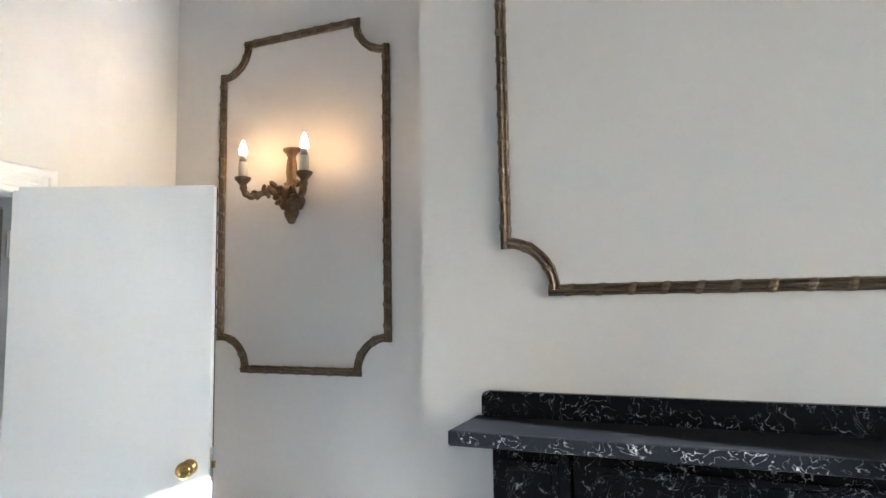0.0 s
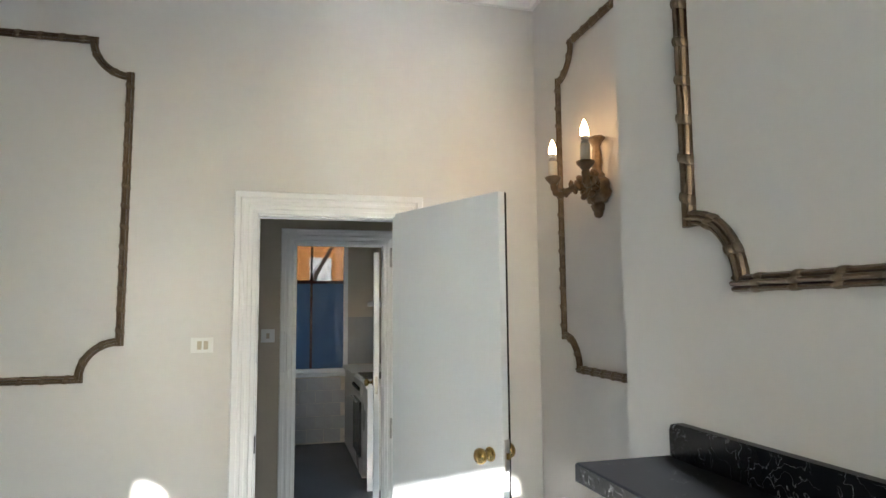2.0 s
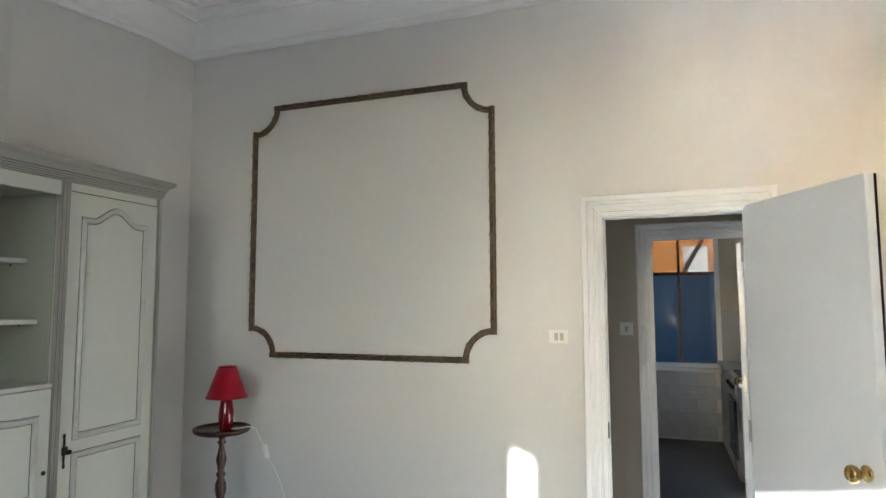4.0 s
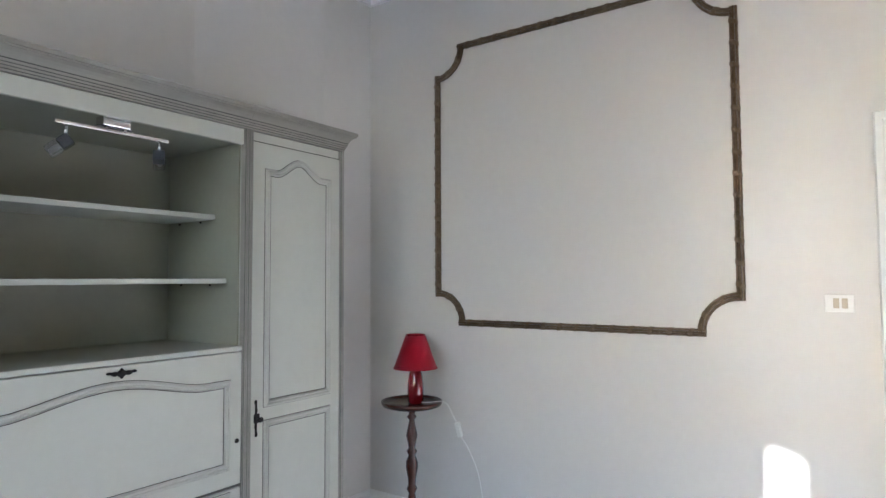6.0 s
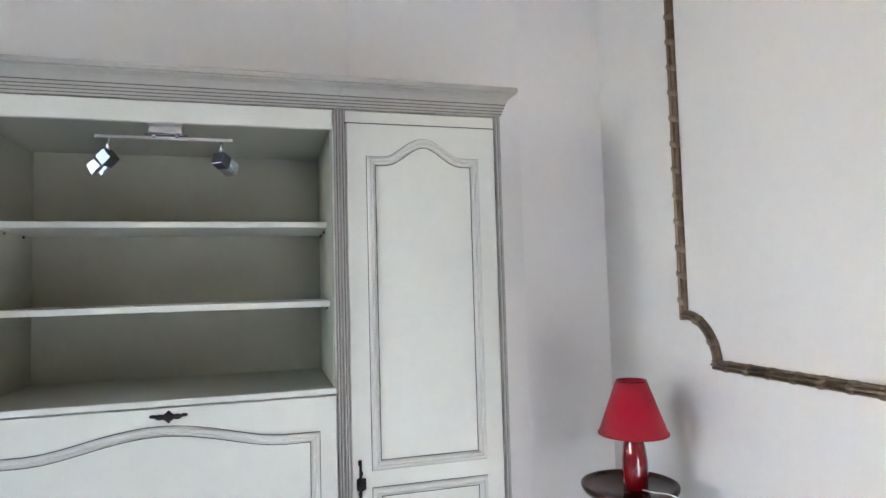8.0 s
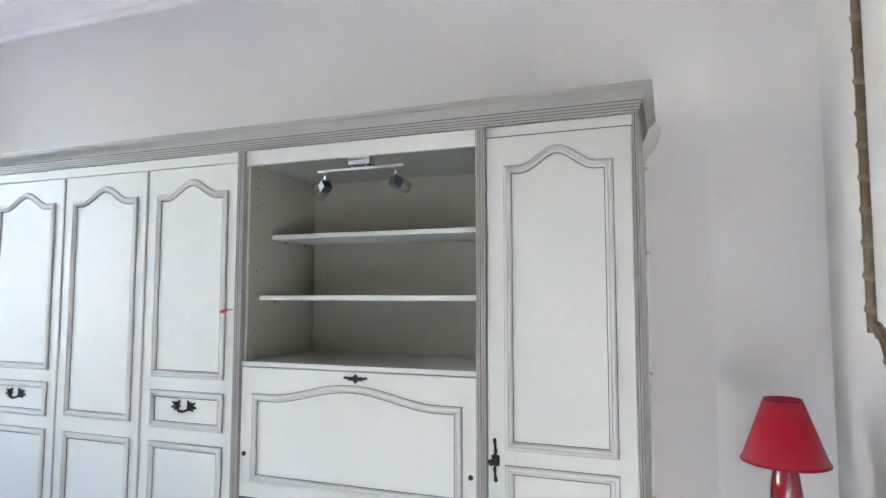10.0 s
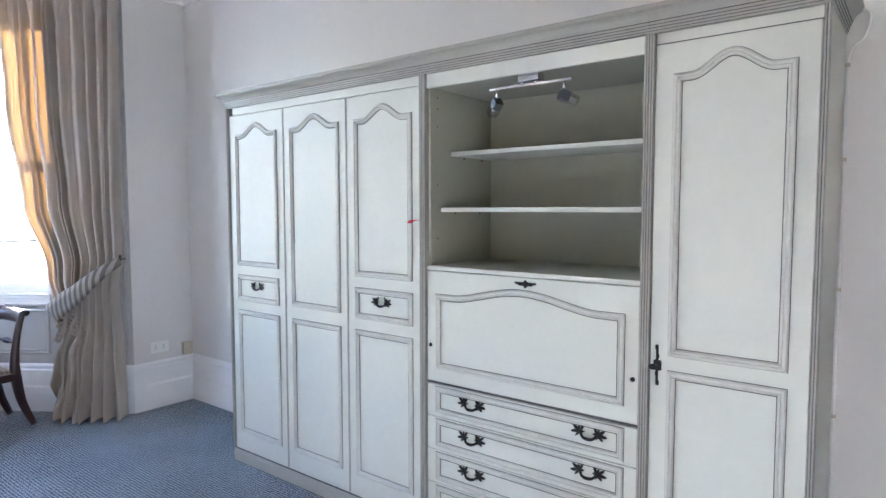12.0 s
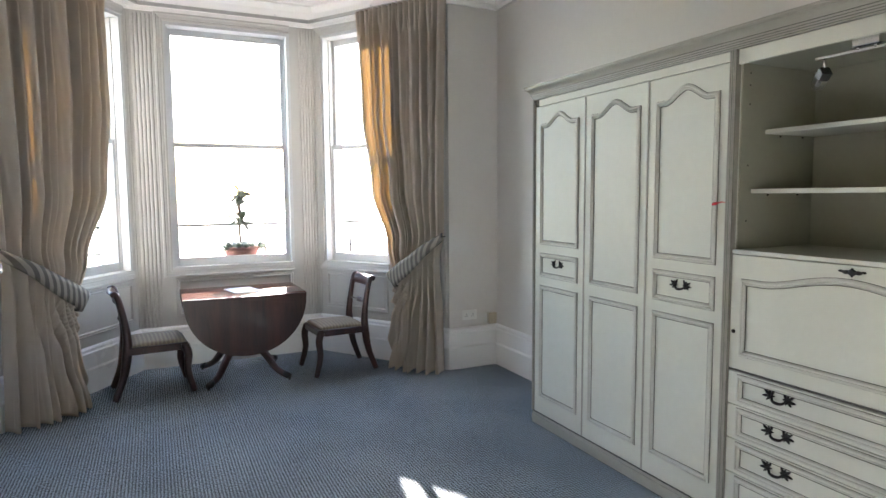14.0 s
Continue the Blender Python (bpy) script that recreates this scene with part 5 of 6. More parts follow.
# ---- drop-leaf table ----
def drop_leaf_table():
    H = 0.735
    t = thing("drop_leaf_table", "polished mahogany pedestal table with both rounded leaves down", "table", Matrix.Translation((3.21, 0.425, 0)))
    W, D = 0.475, 0.30
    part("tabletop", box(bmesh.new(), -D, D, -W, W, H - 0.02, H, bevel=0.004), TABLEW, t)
    for sgn in (-1, 1):
        bm = bmesh.new()
        pts = [(-W, 0.0), (W, 0.0)]
        for k in range(25):
            a = math.pi * k / 24
            pts.append((W * 1.0 * math.cos(a), -0.012 - 0.475 * math.sin(a) ** 0.92))
        x0, x1 = sgn * (D + 0.003), sgn * (D + 0.022)
        lo = [bm.verts.new((x0, y, H - 0.006 + z)) for y, z in pts]
        hi = [bm.verts.new((x1, y, H - 0.006 + z)) for y, z in pts]
        bm.faces.new(lo), bm.faces.new(hi[::-1])
        for k in range(len(pts)):
            bm.faces.new((lo[k], lo[(k + 1) % len(pts)], hi[(k + 1) % len(pts)], hi[k]))
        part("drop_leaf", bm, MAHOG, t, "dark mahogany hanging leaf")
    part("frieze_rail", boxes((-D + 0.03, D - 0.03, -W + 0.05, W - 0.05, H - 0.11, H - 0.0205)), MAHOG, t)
    bm = bmesh.new()
    lathe(bm, [(0.05, 0.20), (0.065, 0.22), (0.06, 0.26), (0.04, 0.29), (0.035, 0.33), (0.055, 0.38), (0.06, 0.43), (0.045, 0.48), (0.04, 0.55), (0.06, 0.60), (0.07, H - 0.11)], 24)
    part("pedestal", bm, MAHOG, t, smooth=True)
    for sx, sy in ((-1, -1), (-1, 1), (1, -1), (1, 1)):
        f = lambda r, z: (r * sx * 0.72, r * sy * 0.70, z)
        pts = smooth_path([f(0.03, 0.25), f(0.12, 0.265), f(0.22, 0.20), f(0.32, 0.09), f(0.43, 0.035)], 5)
        bm = bmesh.new()
        tube(bm, pts, [0.040 - 0.0008 * i for i in range(len(pts))], 10)
        leg = part("leg", bm, MAHOG, t, smooth=True)
        bm = bmesh.new()
        tube(bm, [f(0.395, 0.052), f(0.43, 0.042), f(0.462, 0.033)], [0.024, 0.028, 0.021], 10)
        cap = part("brass_cap", bm, IRON, leg, "dark brass toe cap", smooth=True)
        bm = bmesh.new()
        lathe(bm, [(0.014, -0.006), (0.014, 0.006)], 14, m=Matrix.Translation((*f(0.45, 0)[:2], 0.0145)) @ Matrix.Rotation(radians(90), 4, "X"))
        part("castor", bm, IRON, cap, smooth=True)
    p = thing("paper", "white folded papers lying on the table", "paper", Matrix.Translation((3.20, 0.42, H + 0.001)) @ Matrix.Rotation(radians(12), 4, "Z"))
    part("sheet", boxes((-0.15, 0.15, -0.11, 0.11, 0, 0.002)), PAPER, p)
    part("sheet", box(bmesh.new(), -0.10, 0.12, -0.09, 0.09, 0.0021, 0.004, m=Matrix.Rotation(radians(9), 4, "Z")), PAPER, p)


drop_leaf_table()


# ---- chairs ----
def chair(m, label):
    """Sabre-leg side chair; its front looks along +y."""
    c = thing("dining_chair", label, "chair", m, group="chairs at the table")
    for sx in (-1, 1):
        x = 0.20 * sx
        pts = smooth_path([(x * 0.98, 0.20, 0.385), (x * 1.02, 0.222, 0.31), (x * 1.05, 0.215, 0.18), (x * 1.1, 0.255, 0.018)], 6)
        bm = bmesh.new()
        tube(bm, pts, [0.034 - 0.0006 * i for i in range(len(pts))], 8)
        part("leg", bm, MAHOG, c, smooth=True)
        x = 0.185 * sx
        pts = smooth_path([(x * 1.06, -0.29, 0.018), (x * 1.0, -0.225, 0.20), (x, -0.195, 0.40), (x, -0.195, 0.50), (x, -0.212, 0.64), (x * 1.02, -0.24, 0.775), (x * 1.03, -0.262, 0.815), (x * 1.03, -0.287, 0.805)], 5)
        bm = bmesh.new()
        tube(bm, pts, [0.023 + 0.012 * math.exp(-((p.z - 0.36) / 0.2) ** 2) for p in pts], 8)
        part("back_post", bm, MAHOG, c, smooth=True)
    bm = bmesh.new()
    tp = [(-0.195, -0.255, 0.0), (-0.10, -0.272, 0.0), (0, -0.278, 0.0), (0.10, -0.272, 0.0), (0.195, -0.255, 0.0)]
    P = smooth_path(tp, 5)
    rows = []
    for p in P:
        rows.append([bm.verts.new((p.x, p.y + dy, 0.772 + dz)) for dy, dz in ((0.020, -0.035), (0.026, 0.0), (0.014, 0.035), (-0.004, 0.052), (-0.024, 0.05), (-0.030, 0.034), (-0.012, 0.034), (0.0, 0.015), (0.006, -0.035))])
    for a, b in zip(rows, rows[1:]):
        for k in range(9):
            bm.faces.new((a[k], a[(k + 1) % 9], b[(k + 1) % 9], b[k]))
    bm.faces.new(rows[0][::-1]), bm.faces.new(rows[-1])
    part("crest_rail", bm, MAHOG, c, "scrolled mahogany crest rail", smooth=True)
    bm = bmesh.new()
    tube(bm, smooth_path([(-0.185, -0.205, 0.60), (-0.09, -0.218, 0.603), (0, -0.222, 0.605), (0.09, -0.218, 0.603), (0.185, -0.205, 0.60)], 5), [0.010 + 0.014 * math.exp(-((i - 10) / 3.2) ** 2) for i in range(21)], 8)
    part("back_rail", bm, MAHOG, c, "turned mahogany back rail", smooth=True)
    part("seat_frame", boxes((-0.205, 0.205, 0.175, 0.225, 0.35, 0.405), (-0.215, -0.175, -0.20, 0.175, 0.35, 0.405), (0.175, 0.215, -0.20, 0.175, 0.35, 0.405), (-0.175, 0.175, -0.21, -0.17, 0.35, 0.405), bevel=0.006), MAHOG, c)
    bm = box(bmesh.new(), -0.190, 0.190, -0.180, 0.205, 0.395, 0.428, bevel=0.014)
    bmesh.ops.subdivide_edges(bm, edges=[e for e in bm.edges if e.calc_length() > 0.2], cuts=5, use_grid_fill=True)
    for v in bm.verts:
        if v.co.z > 0.42:
            v.co.z += 0.026 * max(0.0, 1 - (v.co.x / 0.21) ** 2) * max(0.0, 1 - ((v.co.y - 0.015) / 0.21) ** 2)
    part("seat", bm, SEATC, c, "striped beige upholstered seat", smooth=True)
    return c


chair(Matrix.Translation((3.035, -0.335, 0)) @ Matrix.Rotation(radians(4), 4, "Z"), "mahogany sabre-leg chair with striped seat facing the table")
chair(Matrix.Translation((3.085, 1.115, 0)) @ Matrix.Rotation(radians(185), 4, "Z"), "mahogany sabre-leg chair with striped seat beside the curtain")


# ---- hall ----
KX = -3.80       # hall face of the kitchen wall
KD0, KD1, KH = 1.118, 1.734, 2.041


def flat(name, specs, mat, label, cat, kind="structure"):
    return tagged(part(name, boxes(*specs), mat), label, cat, kind=kind)


flat("hall_floor", [(-3.9, -2.602, -0.6, 1.9, -0.25, -0.002)], CARPET, "blue-grey carpet in the hall", "floor")
flat("hall_ceiling", [(-3.92, -2.531, -0.7, 1.96, 2.62, 2.8)], CEIL, "hall ceiling", "ceiling")
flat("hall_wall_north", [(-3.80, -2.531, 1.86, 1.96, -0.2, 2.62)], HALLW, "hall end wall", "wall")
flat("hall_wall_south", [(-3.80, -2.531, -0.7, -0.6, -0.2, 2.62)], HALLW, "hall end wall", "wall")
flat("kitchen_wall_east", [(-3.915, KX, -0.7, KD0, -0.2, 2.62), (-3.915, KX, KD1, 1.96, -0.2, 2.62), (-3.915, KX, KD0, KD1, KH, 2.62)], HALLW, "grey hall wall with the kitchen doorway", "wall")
doorway("door_2", KD0, KD1, KH, KX, -3.915, "white door frame of the kitchen")
hd = thing("hall_cupboard", "grey gloss painted flush cupboard doors in the hall", "cupboard")
part("door", box(bmesh.new(), -3.74, -3.22, 1.835, 1.858, 0.005, 2.03, bevel=0.003), HALLD, hd)
part("door", box(bmesh.new(), -3.212, -2.56, 1.835, 1.858, 0.005, 2.03, bevel=0.003), HALLD, hd)
part("head_trim", box(bmesh.new(), -3.79, -2.54, 1.83, 1.8595, 2.034, 2.09, bevel=0.004), TRIM, hd)
knob(hd, -3.275, 1.8345, 1.02, -1)
knob(hd, -3.150, 1.8345, 1.02, -1)
hs = plate("hall_switch", "white light switch on the hall wall", Matrix.Translation((KX, 0.955, 1.42)) @ Matrix.Rotation(radians(-90), 4, "Z"), 0.086, 0.086, [(0, 0, 0.02, 0.036)], "light switch")

kd = thing("kitchen_door", "white painted kitchen door standing open into the kitchen", "door", Matrix.Translation((-3.90, KD1 - 0.03, 0)) @ Matrix.Rotation(radians(172), 4, "Z"))
part("leaf", box(bmesh.new(), 0.004, 0.60, 0.0, 0.04, 0.012, 1.99, bevel=0.003), DOORW, kd)
knob(kd, 0.54, 0.0405, 1.02, 1)
part("latch_plate", boxes((-0.0005, 0.004, 0.010, 0.030, 1.0, 1.12)), STEEL, kd)

# ---- kitchen ----
KWX = -7.25
flat("kitchen_floor", [(KWX, -3.901, 0.3, 2.5, -0.25, -0.002)], KFLOOR, "dark grey vinyl kitchen floor", "floor")
flat("kitchen_ceiling", [(KWX - 0.3, -3.92, 0.2, 2.6, 2.7, 2.9)], CEIL, "kitchen ceiling", "ceiling")
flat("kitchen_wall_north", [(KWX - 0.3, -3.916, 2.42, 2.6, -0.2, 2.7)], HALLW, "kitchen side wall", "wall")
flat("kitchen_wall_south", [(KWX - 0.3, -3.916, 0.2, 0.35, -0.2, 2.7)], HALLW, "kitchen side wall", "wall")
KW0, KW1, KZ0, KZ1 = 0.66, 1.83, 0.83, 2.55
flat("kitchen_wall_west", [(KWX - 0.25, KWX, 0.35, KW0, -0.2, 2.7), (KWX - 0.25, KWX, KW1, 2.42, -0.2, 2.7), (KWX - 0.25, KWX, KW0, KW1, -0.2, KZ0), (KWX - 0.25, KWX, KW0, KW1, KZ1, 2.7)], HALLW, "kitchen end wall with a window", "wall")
kw = thing("window_4", "kitchen sash window with blue obscured lower panes", "window", kind="structure")
yc = 1.389
part("window_frame", boxes((KWX - 0.1, KWX + 0.012, KW0, KW0 + 0.05, KZ0, KZ1), (KWX - 0.1, KWX + 0.012, KW1 - 0.05, KW1, KZ0, KZ1), (KWX - 0.1, KWX + 0.012, KW0 + 0.05, KW1 - 0.05, KZ1 - 0.05, KZ1),
                           (KWX - 0.1, KWX + 0.012, KW0 + 0.05, KW1 - 0.05, KZ0, KZ0 + 0.05)), TRIM, kw)
part("meeting_rail", boxes((KWX - 0.07, KWX - 0.02, KW0 + 0.05, KW1 - 0.05, 1.912, 1.950)), DARKW, kw)
part("glazing_bar", boxes((KWX - 0.065, KWX - 0.03, yc - 0.014, yc + 0.014, 1.950, KZ1 - 0.05)), DARKW, kw)
part("glazing_bar", boxes((KWX - 0.065, KWX - 0.03, yc - 0.014, yc + 0.014, KZ0 + 0.05, 1.912)), DARKW, kw)
for a, b in ((KW0 + 0.05, yc - 0.014), (yc + 0.014, KW1 - 0.05)):
    p = part("pane", boxes((KWX - 0.05, KWX - 0.046, a, b, 1.950, KZ1 - 0.05)), KGLASS, kw)
    p.visible_shadow = False
    part("obscured_pane", boxes((KWX - 0.05, KWX - 0.046, a, b, KZ0 + 0.05, 1.912)), BLUEF, kw, "blue obscured glass")
part("window_sill", box(bmesh.new(), KWX - 0.02, KWX + 0.07, KW0 - 0.04, KW1 + 0.04, KZ0 - 0.04, KZ0 - 0.0005, bevel=0.006), TRIM, kw)

# tiles under the window
tiles = thing("wall_tiles", "glossy white wall tiles under the kitchen window", "tiles", kind="structure")
rnd = random.Random(5)
tile_bm = box(bmesh.new(), 0, 0.006, -0.098, 0.098, -0.074, 0.074, bevel=0.003)
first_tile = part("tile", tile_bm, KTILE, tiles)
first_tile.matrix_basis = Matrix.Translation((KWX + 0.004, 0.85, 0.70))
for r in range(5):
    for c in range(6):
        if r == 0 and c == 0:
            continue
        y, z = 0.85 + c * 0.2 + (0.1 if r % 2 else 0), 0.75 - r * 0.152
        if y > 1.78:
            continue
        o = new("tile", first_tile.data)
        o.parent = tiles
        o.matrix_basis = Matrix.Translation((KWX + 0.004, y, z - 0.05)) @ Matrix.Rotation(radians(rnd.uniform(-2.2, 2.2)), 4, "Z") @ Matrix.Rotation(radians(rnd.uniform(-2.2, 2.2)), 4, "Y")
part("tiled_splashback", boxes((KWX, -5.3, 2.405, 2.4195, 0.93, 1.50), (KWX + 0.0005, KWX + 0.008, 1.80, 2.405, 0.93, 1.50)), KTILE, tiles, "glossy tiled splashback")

ku = thing("kitchen_unit", "white base cupboard beside the cooker", "kitchen unit")
part("end_panel", box(bmesh.new(), -5.16, -5.14, 1.79, 2.4, 0.0, 0.885, bevel=0.002), KUNIT, ku)
part("carcass", box(bmesh.new(), -5.55, -5.161, 1.82, 2.4, 0.1, 0.885), KUNIT, ku)
part("door", box(bmesh.new(), -5.55, -5.163, 1.80, 1.819, 0.11, 0.88, bevel=0.003), KUNIT, ku)
kt = thing("worktop", "pale laminate kitchen worktop", "worktop")
part("top", box(bmesh.new(), -5.58, -5.12, 1.77, 2.404, 0.886, 0.922, bevel=0.004), KUNIT, kt)
part("top", box(bmesh.new(), KWX + 0.009, -6.19, 1.77, 2.404, 0.886, 0.922, bevel=0.004), KUNIT, kt)
ku2 = thing("kitchen_unit", "white base cupboard under the window end of the worktop", "kitchen unit")
part("carcass", box(bmesh.new(), KWX + 0.01, -6.2, 1.80, 2.4, 0.0, 0.885, bevel=0.003), KUNIT, ku2)
ck = thing("cooker", "freestanding cooker with black oven door and control knobs", "cooker")
part("body", box(bmesh.new(), -6.185, -5.585, 1.80, 2.4, 0.0, 0.915, bevel=0.004), KUNIT, ck)
part("oven_door", box(bmesh.new(), -6.15, -5.62, 1.775, 1.799, 0.18, 0.70, bevel=0.004), BLACK, ck, "black glass oven door")
part("door_handle", box(bmesh.new(), -6.12, -5.65, 1.745, 1.765, 0.69, 0.71, bevel=0.006), CHROME, ck)
part("control_panel", box(bmesh.new(), -6.18, -5.59, 1.785, 1.799, 0.75, 0.90, bevel=0.003), STEEL, ck)
for k in range(5):
    bm = bmesh.new()
    lathe(bm, [(0.02, 0), (0.019, 0.022), (0.01, 0.026)], 14, m=Matrix.Translation((-6.10 + k * 0.11, 1.7845, 0.825)) @ Matrix.Rotation(radians(90), 4, "X"))
    part("control_knob", bm, BLACK, ck, smooth=True)
part("hob", box(bmesh.new(), -6.17, -5.6, 1.83, 2.38, 0.9155, 0.93, bevel=0.003), BLACK, ck)
hood = thing("cooker_hood", "steel chimney cooker hood over the cooker", "cooker hood")
bm = bmesh.new()
lo = [bm.verts.new(v) for v in ((-6.2, 1.93, 1.62), (-5.58, 1.93, 1.62), (-5.58, 2.415, 1.62), (-6.2, 2.415, 1.62))]
mid = [bm.verts.new(v) for v in ((-6.2, 1.93, 1.66), (-5.58, 1.93, 1.66), (-5.58, 2.415, 1.66), (-6.2, 2.415, 1.66))]
hi = [bm.verts.new(v) for v in ((-6.02, 2.18, 1.78), (-5.76, 2.18, 1.78), (-5.76, 2.415, 1.78), (-6.02, 2.415, 1.78))]
bm.faces.new(lo[::-1]), bm.faces.new(hi)
for a, b in ((lo, mid), (mid, hi)):
    for k in range(4):
        bm.faces.new((a[k], a[(k + 1) % 4], b[(k + 1) % 4], b[k]))
part("canopy", bm, STEEL, hood)
part("chimney", box(bmesh.new(), -6.0, -5.78, 2.2, 2.415, 1.781, 2.55, bevel=0.002), BLACK, hood)
wc = thing("wall_cupboard", "white wall cupboard beside the hood", "wall cupboard")
part("body", box(bmesh.new(), -5.55, -5.15, 2.12, 2.415, 1.48, 2.2, bevel=0.003), KUNIT, wc)
part("door", box(bmesh.new(), -5.548, -5.152, 2.10, 2.1195, 1.482, 2.198, bevel=0.003), KUNIT, wc)
part("handle", box(bmesh.new(), -5.50, -5.485, 2.085, 2.0995, 1.56, 1.72, bevel=0.003), STEEL, wc)
ks = thing("kitchen_unit", "dark-topped base unit along the other kitchen wall", "kitchen unit")
part("carcass", box(bmesh.new(), KWX + 0.01, -5.6, 0.36, 0.98, 0.0, 0.885, bevel=0.003), KUNIT, ks)
part("top", box(bmesh.new(), KWX + 0.01, -5.58, 0.355, 1.0, 0.886, 0.922, bevel=0.004), BLACK, ks)


# ---- outside ----
flat("ground", [(-3000, 3000, -3000, 3000, -5.2, -5.0)], ASPHALT, "grey ground far below the windows", "ground")
flat("sea_water", [(60, 2900, -2900, 2900, -4.99, -4.97)], SEA, "pale sea reaching to the horizon", "water")
bal = thing("balcony", "painted stone balcony slab and parapet outside the bay", "balcony")
part("slab", box(bmesh.new(), 2.9, 5.6, -2.3, 3.1, -0.35, -0.12, bevel=0.01), STONE, bal)
part("handrail", box(bmesh.new(), 5.40, 5.43, -2.3, 3.1, 1.185, 1.215, bevel=0.006), IRON, bal, "dark iron handrail")
part("lower_rail", box(bmesh.new(), 5.405, 5.425, -2.3, 3.1, 0.90, 0.92, bevel=0.004), IRON, bal)
bmd = bmesh.new()
lathe(bmd, [(0.014, -0.121), (0.014, 1.186)], 10)
first = part("post", bmd, IRON, bal, smooth=True)
first.matrix_basis = Matrix.Translation((5.415, -2.25, 0))
for k in range(1, 6):
    o = new("post", first.data)
    o.parent = bal
    o.matrix_basis = Matrix.Translation((5.415, -2.25 + 1.06 * k, 0))

pot = thing("potted_plant", "terracotta pot with a small palm on the outer window ledge", "potted plant", Matrix.Translation((4.08, 0.31, BAY_W0 - 0.0095)) @ Matrix.Diagonal((1.12, 1.12, 1.22, 1)))
bm = bmesh.new()
lathe(bm, [(0.10, 0.0), (0.12, 0.02), (0.14, 0.10), (0.155, 0.115), (0.155, 0.145), (0.145, 0.148), (0.13, 0.13)], 24)
part("pot", bm, TERRA, pot, smooth=True)
bm = bmesh.new()
tube(bm, smooth_path([(0, 0, 0.12), (0.01, 0.01, 0.32), (-0.01, 0.0, 0.57)], 4), [0.012] * 9, 8)
part("stem", bm, BARK, pot, smooth=True)
rnd = random.Random(12)
bm = bmesh.new()
for k in range(60):
    a, up, ln = rnd.uniform(0, math.tau), rnd.uniform(-0.5, 1.1), rnd.uniform(0.08, 0.17)
    base = Vector((rnd.uniform(-0.01, 0.01), rnd.uniform(-0.01, 0.01), rnd.choice((0.33, 0.37, 0.48, 0.54, 0.57))))
    d = Vector((math.cos(a), math.sin(a), up)).normalized()
    side = d.cross(Vector((0, 0, 1))).normalized() * 0.025
    tip = base + d * ln + Vector((0, 0, -0.25 * ln))
    mid_ = base + d * ln * 0.5
    vs = [bm.verts.new(v) for v in (base, mid_ + side, tip, mid_ - side)]
    bm.faces.new(vs)
part("leaves", bm, LEAF, pot)
bm = bmesh.new()
for k in range(60):
    a, rr = rnd.uniform(0, math.tau), rnd.uniform(0.02, 0.175)
    bmesh.ops.create_icosphere(bm, subdivisions=1, radius=rnd.uniform(0.015, 0.03), matrix=Matrix.Translation((rr * math.cos(a), rr * math.sin(a), 0.145 + rnd.uniform(0, 0.02))))
part("low_leaves", bm, LEAF, pot)

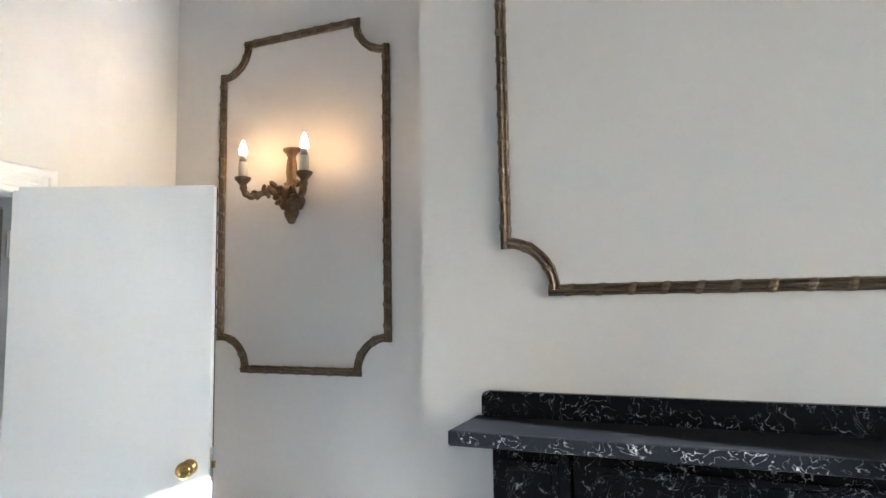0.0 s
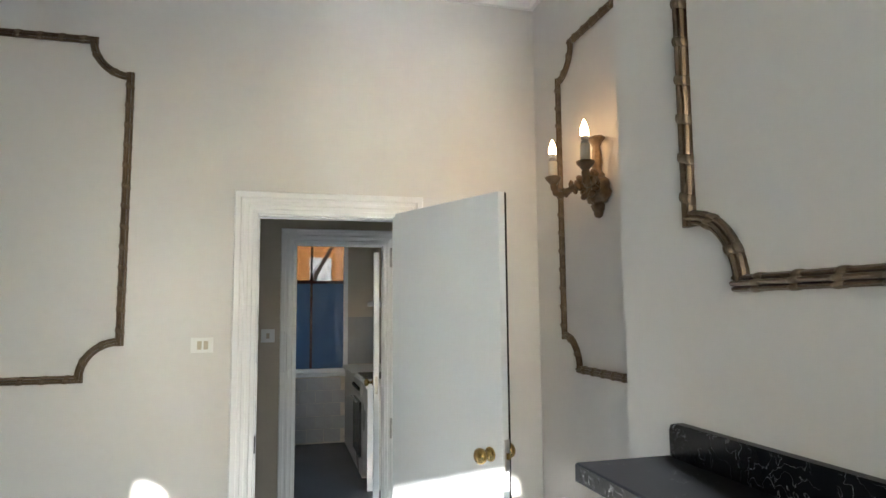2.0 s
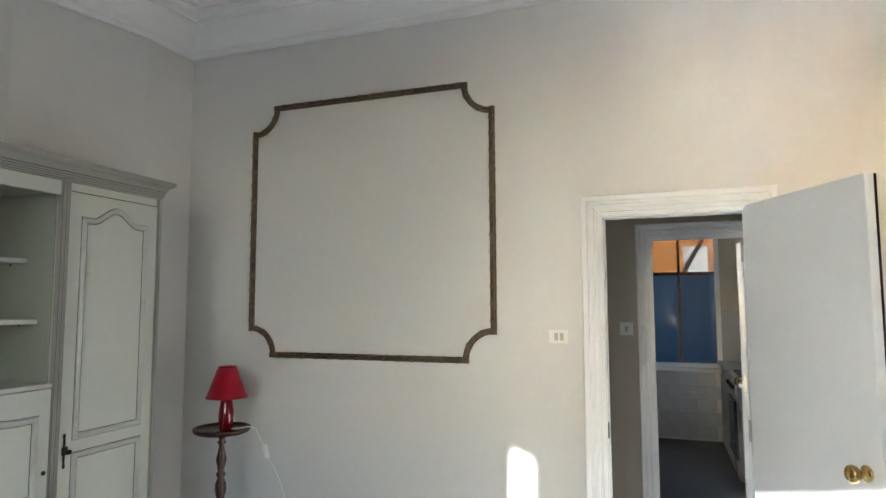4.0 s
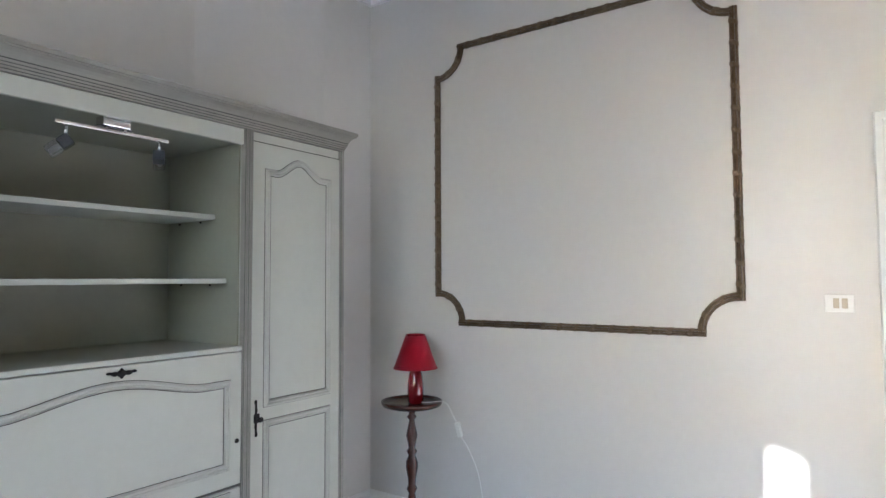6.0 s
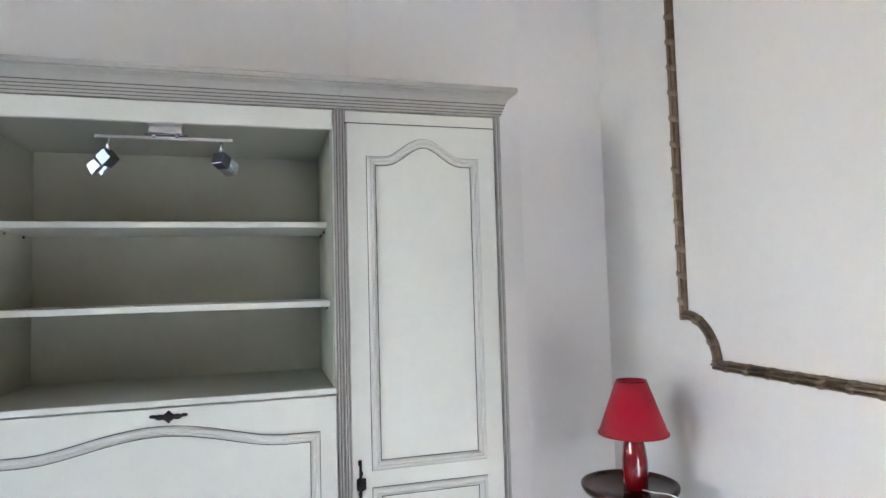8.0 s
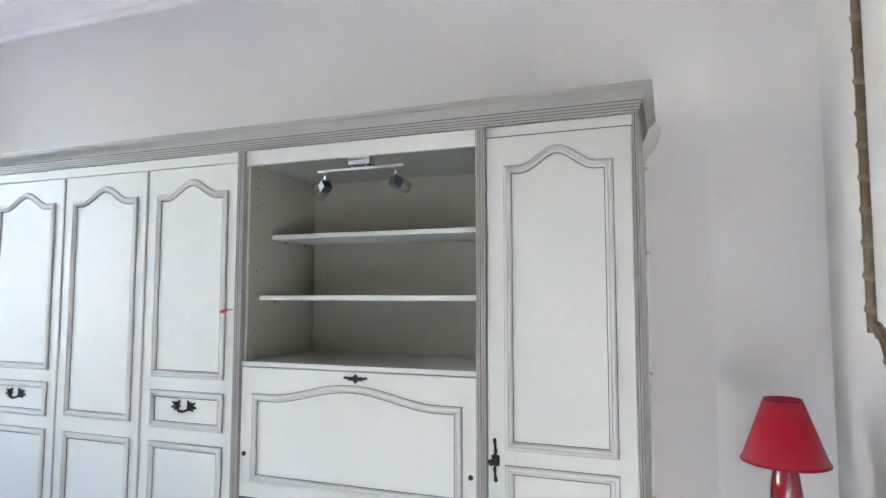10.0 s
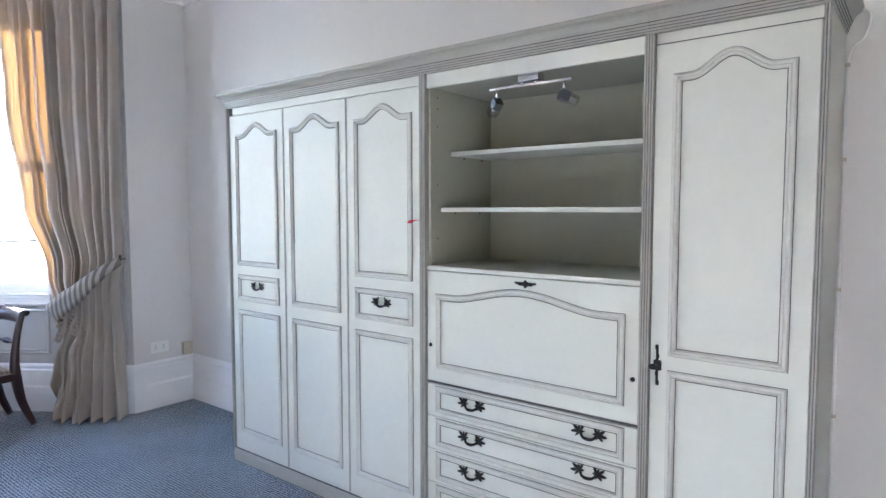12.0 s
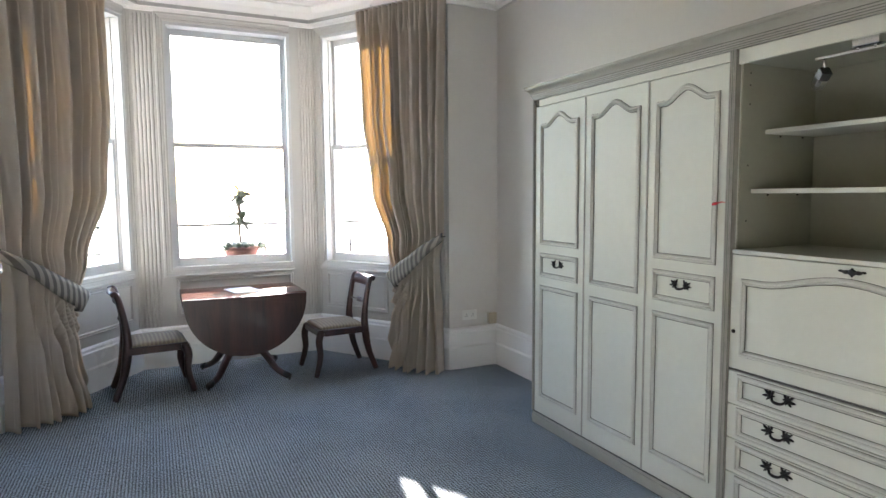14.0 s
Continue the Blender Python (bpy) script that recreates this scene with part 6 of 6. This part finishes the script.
# house seen beyond the kitchen
house = thing("house", "sunlit orange rendered house across the back yard", "house")
part("wall", box(bmesh.new(), -24.5, -17.0, -6, 9, -5, 9.5), STUCCO, house)
part("roof", box(bmesh.new(), -24.8, -16.7, -6.3, 9.3, 9.5, 9.9), SLATE, house)
for z in (2.2, 5.0):
    for y in (-3.4, -1.6, 0.25, 2.07, 3.9, 5.7):
        wdw = part("window", boxes((-17.0, -16.94, y - 0.30, y - 0.25, z, z + 0.85), (-17.0, -16.94, y + 0.25, y + 0.30, z, z + 0.85), (-17.0, -16.94, y - 0.25, y + 0.25, z + 0.80, z + 0.85), (-17.0, -16.94, y - 0.25, y + 0.25, z, z + 0.05),
                                   (-17.0, -16.96, y - 0.015, y + 0.015, z + 0.05, z + 0.80)), TRIM, house)
        # matte white stands in for the bright reflection on the glass
        part("pane", boxes((-16.999, -16.985, y - 0.25, y + 0.25, z + 0.05, z + 0.80)), PAPER, wdw, "panes with a bright reflection put in as matte white")



def bare_tree(x, y, seed, height):
    """Leafless tree: tapered trunk and branching limbs."""
    t = thing("tree", "bare winter tree in the back yard", "tree", Matrix.Translation((x, y, -5.0)))
    r = random.Random(seed)
    bm = bmesh.new()
    tube(bm, [(0, 0, 0), (0.1, 0.05, height * 0.3), (0.05, 0.1, height * 0.6), (0.1, 0.0, height * 0.8)], [0.16, 0.12, 0.08, 0.04], 8)
    part("trunk", bm, BARK, t, smooth=True)
    bm = bmesh.new()

    def grow(p, d, ln, rad, depth):
        q = p + d * ln
        mid2 = p + d * ln * 0.5 + Vector((r.uniform(-0.06, 0.06), r.uniform(-0.06, 0.06), 0)) * ln
        tube(bm, [p, mid2, q], [rad, rad * 0.8, rad * 0.6], 5)
        if depth:
            for _ in range(3):
                nd = (d + Vector((r.uniform(-0.8, 0.8), r.uniform(-0.8, 0.8), r.uniform(-0.2, 0.6)))).normalized()
                grow(p + d * ln * r.uniform(0.45, 1.0), nd, ln * 0.62, rad * 0.55, depth - 1)
    for k in range(6):
        a = k * 2.4
        grow(Vector((0.07, 0.05, height * (0.4 + 0.07 * k))), Vector((math.cos(a), math.sin(a), 0.8)).normalized(), height * 0.2, 0.045, 3)
    tube(bm, [(0.1, 0.1, height * 0.75), (0.5, 0.55, height * 0.86), (0.9, 1.05, height * 0.97)], [0.05, 0.045, 0.03], 6)
    part("branches", bm, BARK, t)


bare_tree(-12.5, 1.0, 4, 8.2)
# Unseen wall, added so that the obscured panes are backed by shade.
flat("pane_backing_wall", [(-10.3, -10.0, -4, 7, -5, 1.55)], STONE, "unseen wall added behind the obscured kitchen panes", "wall")
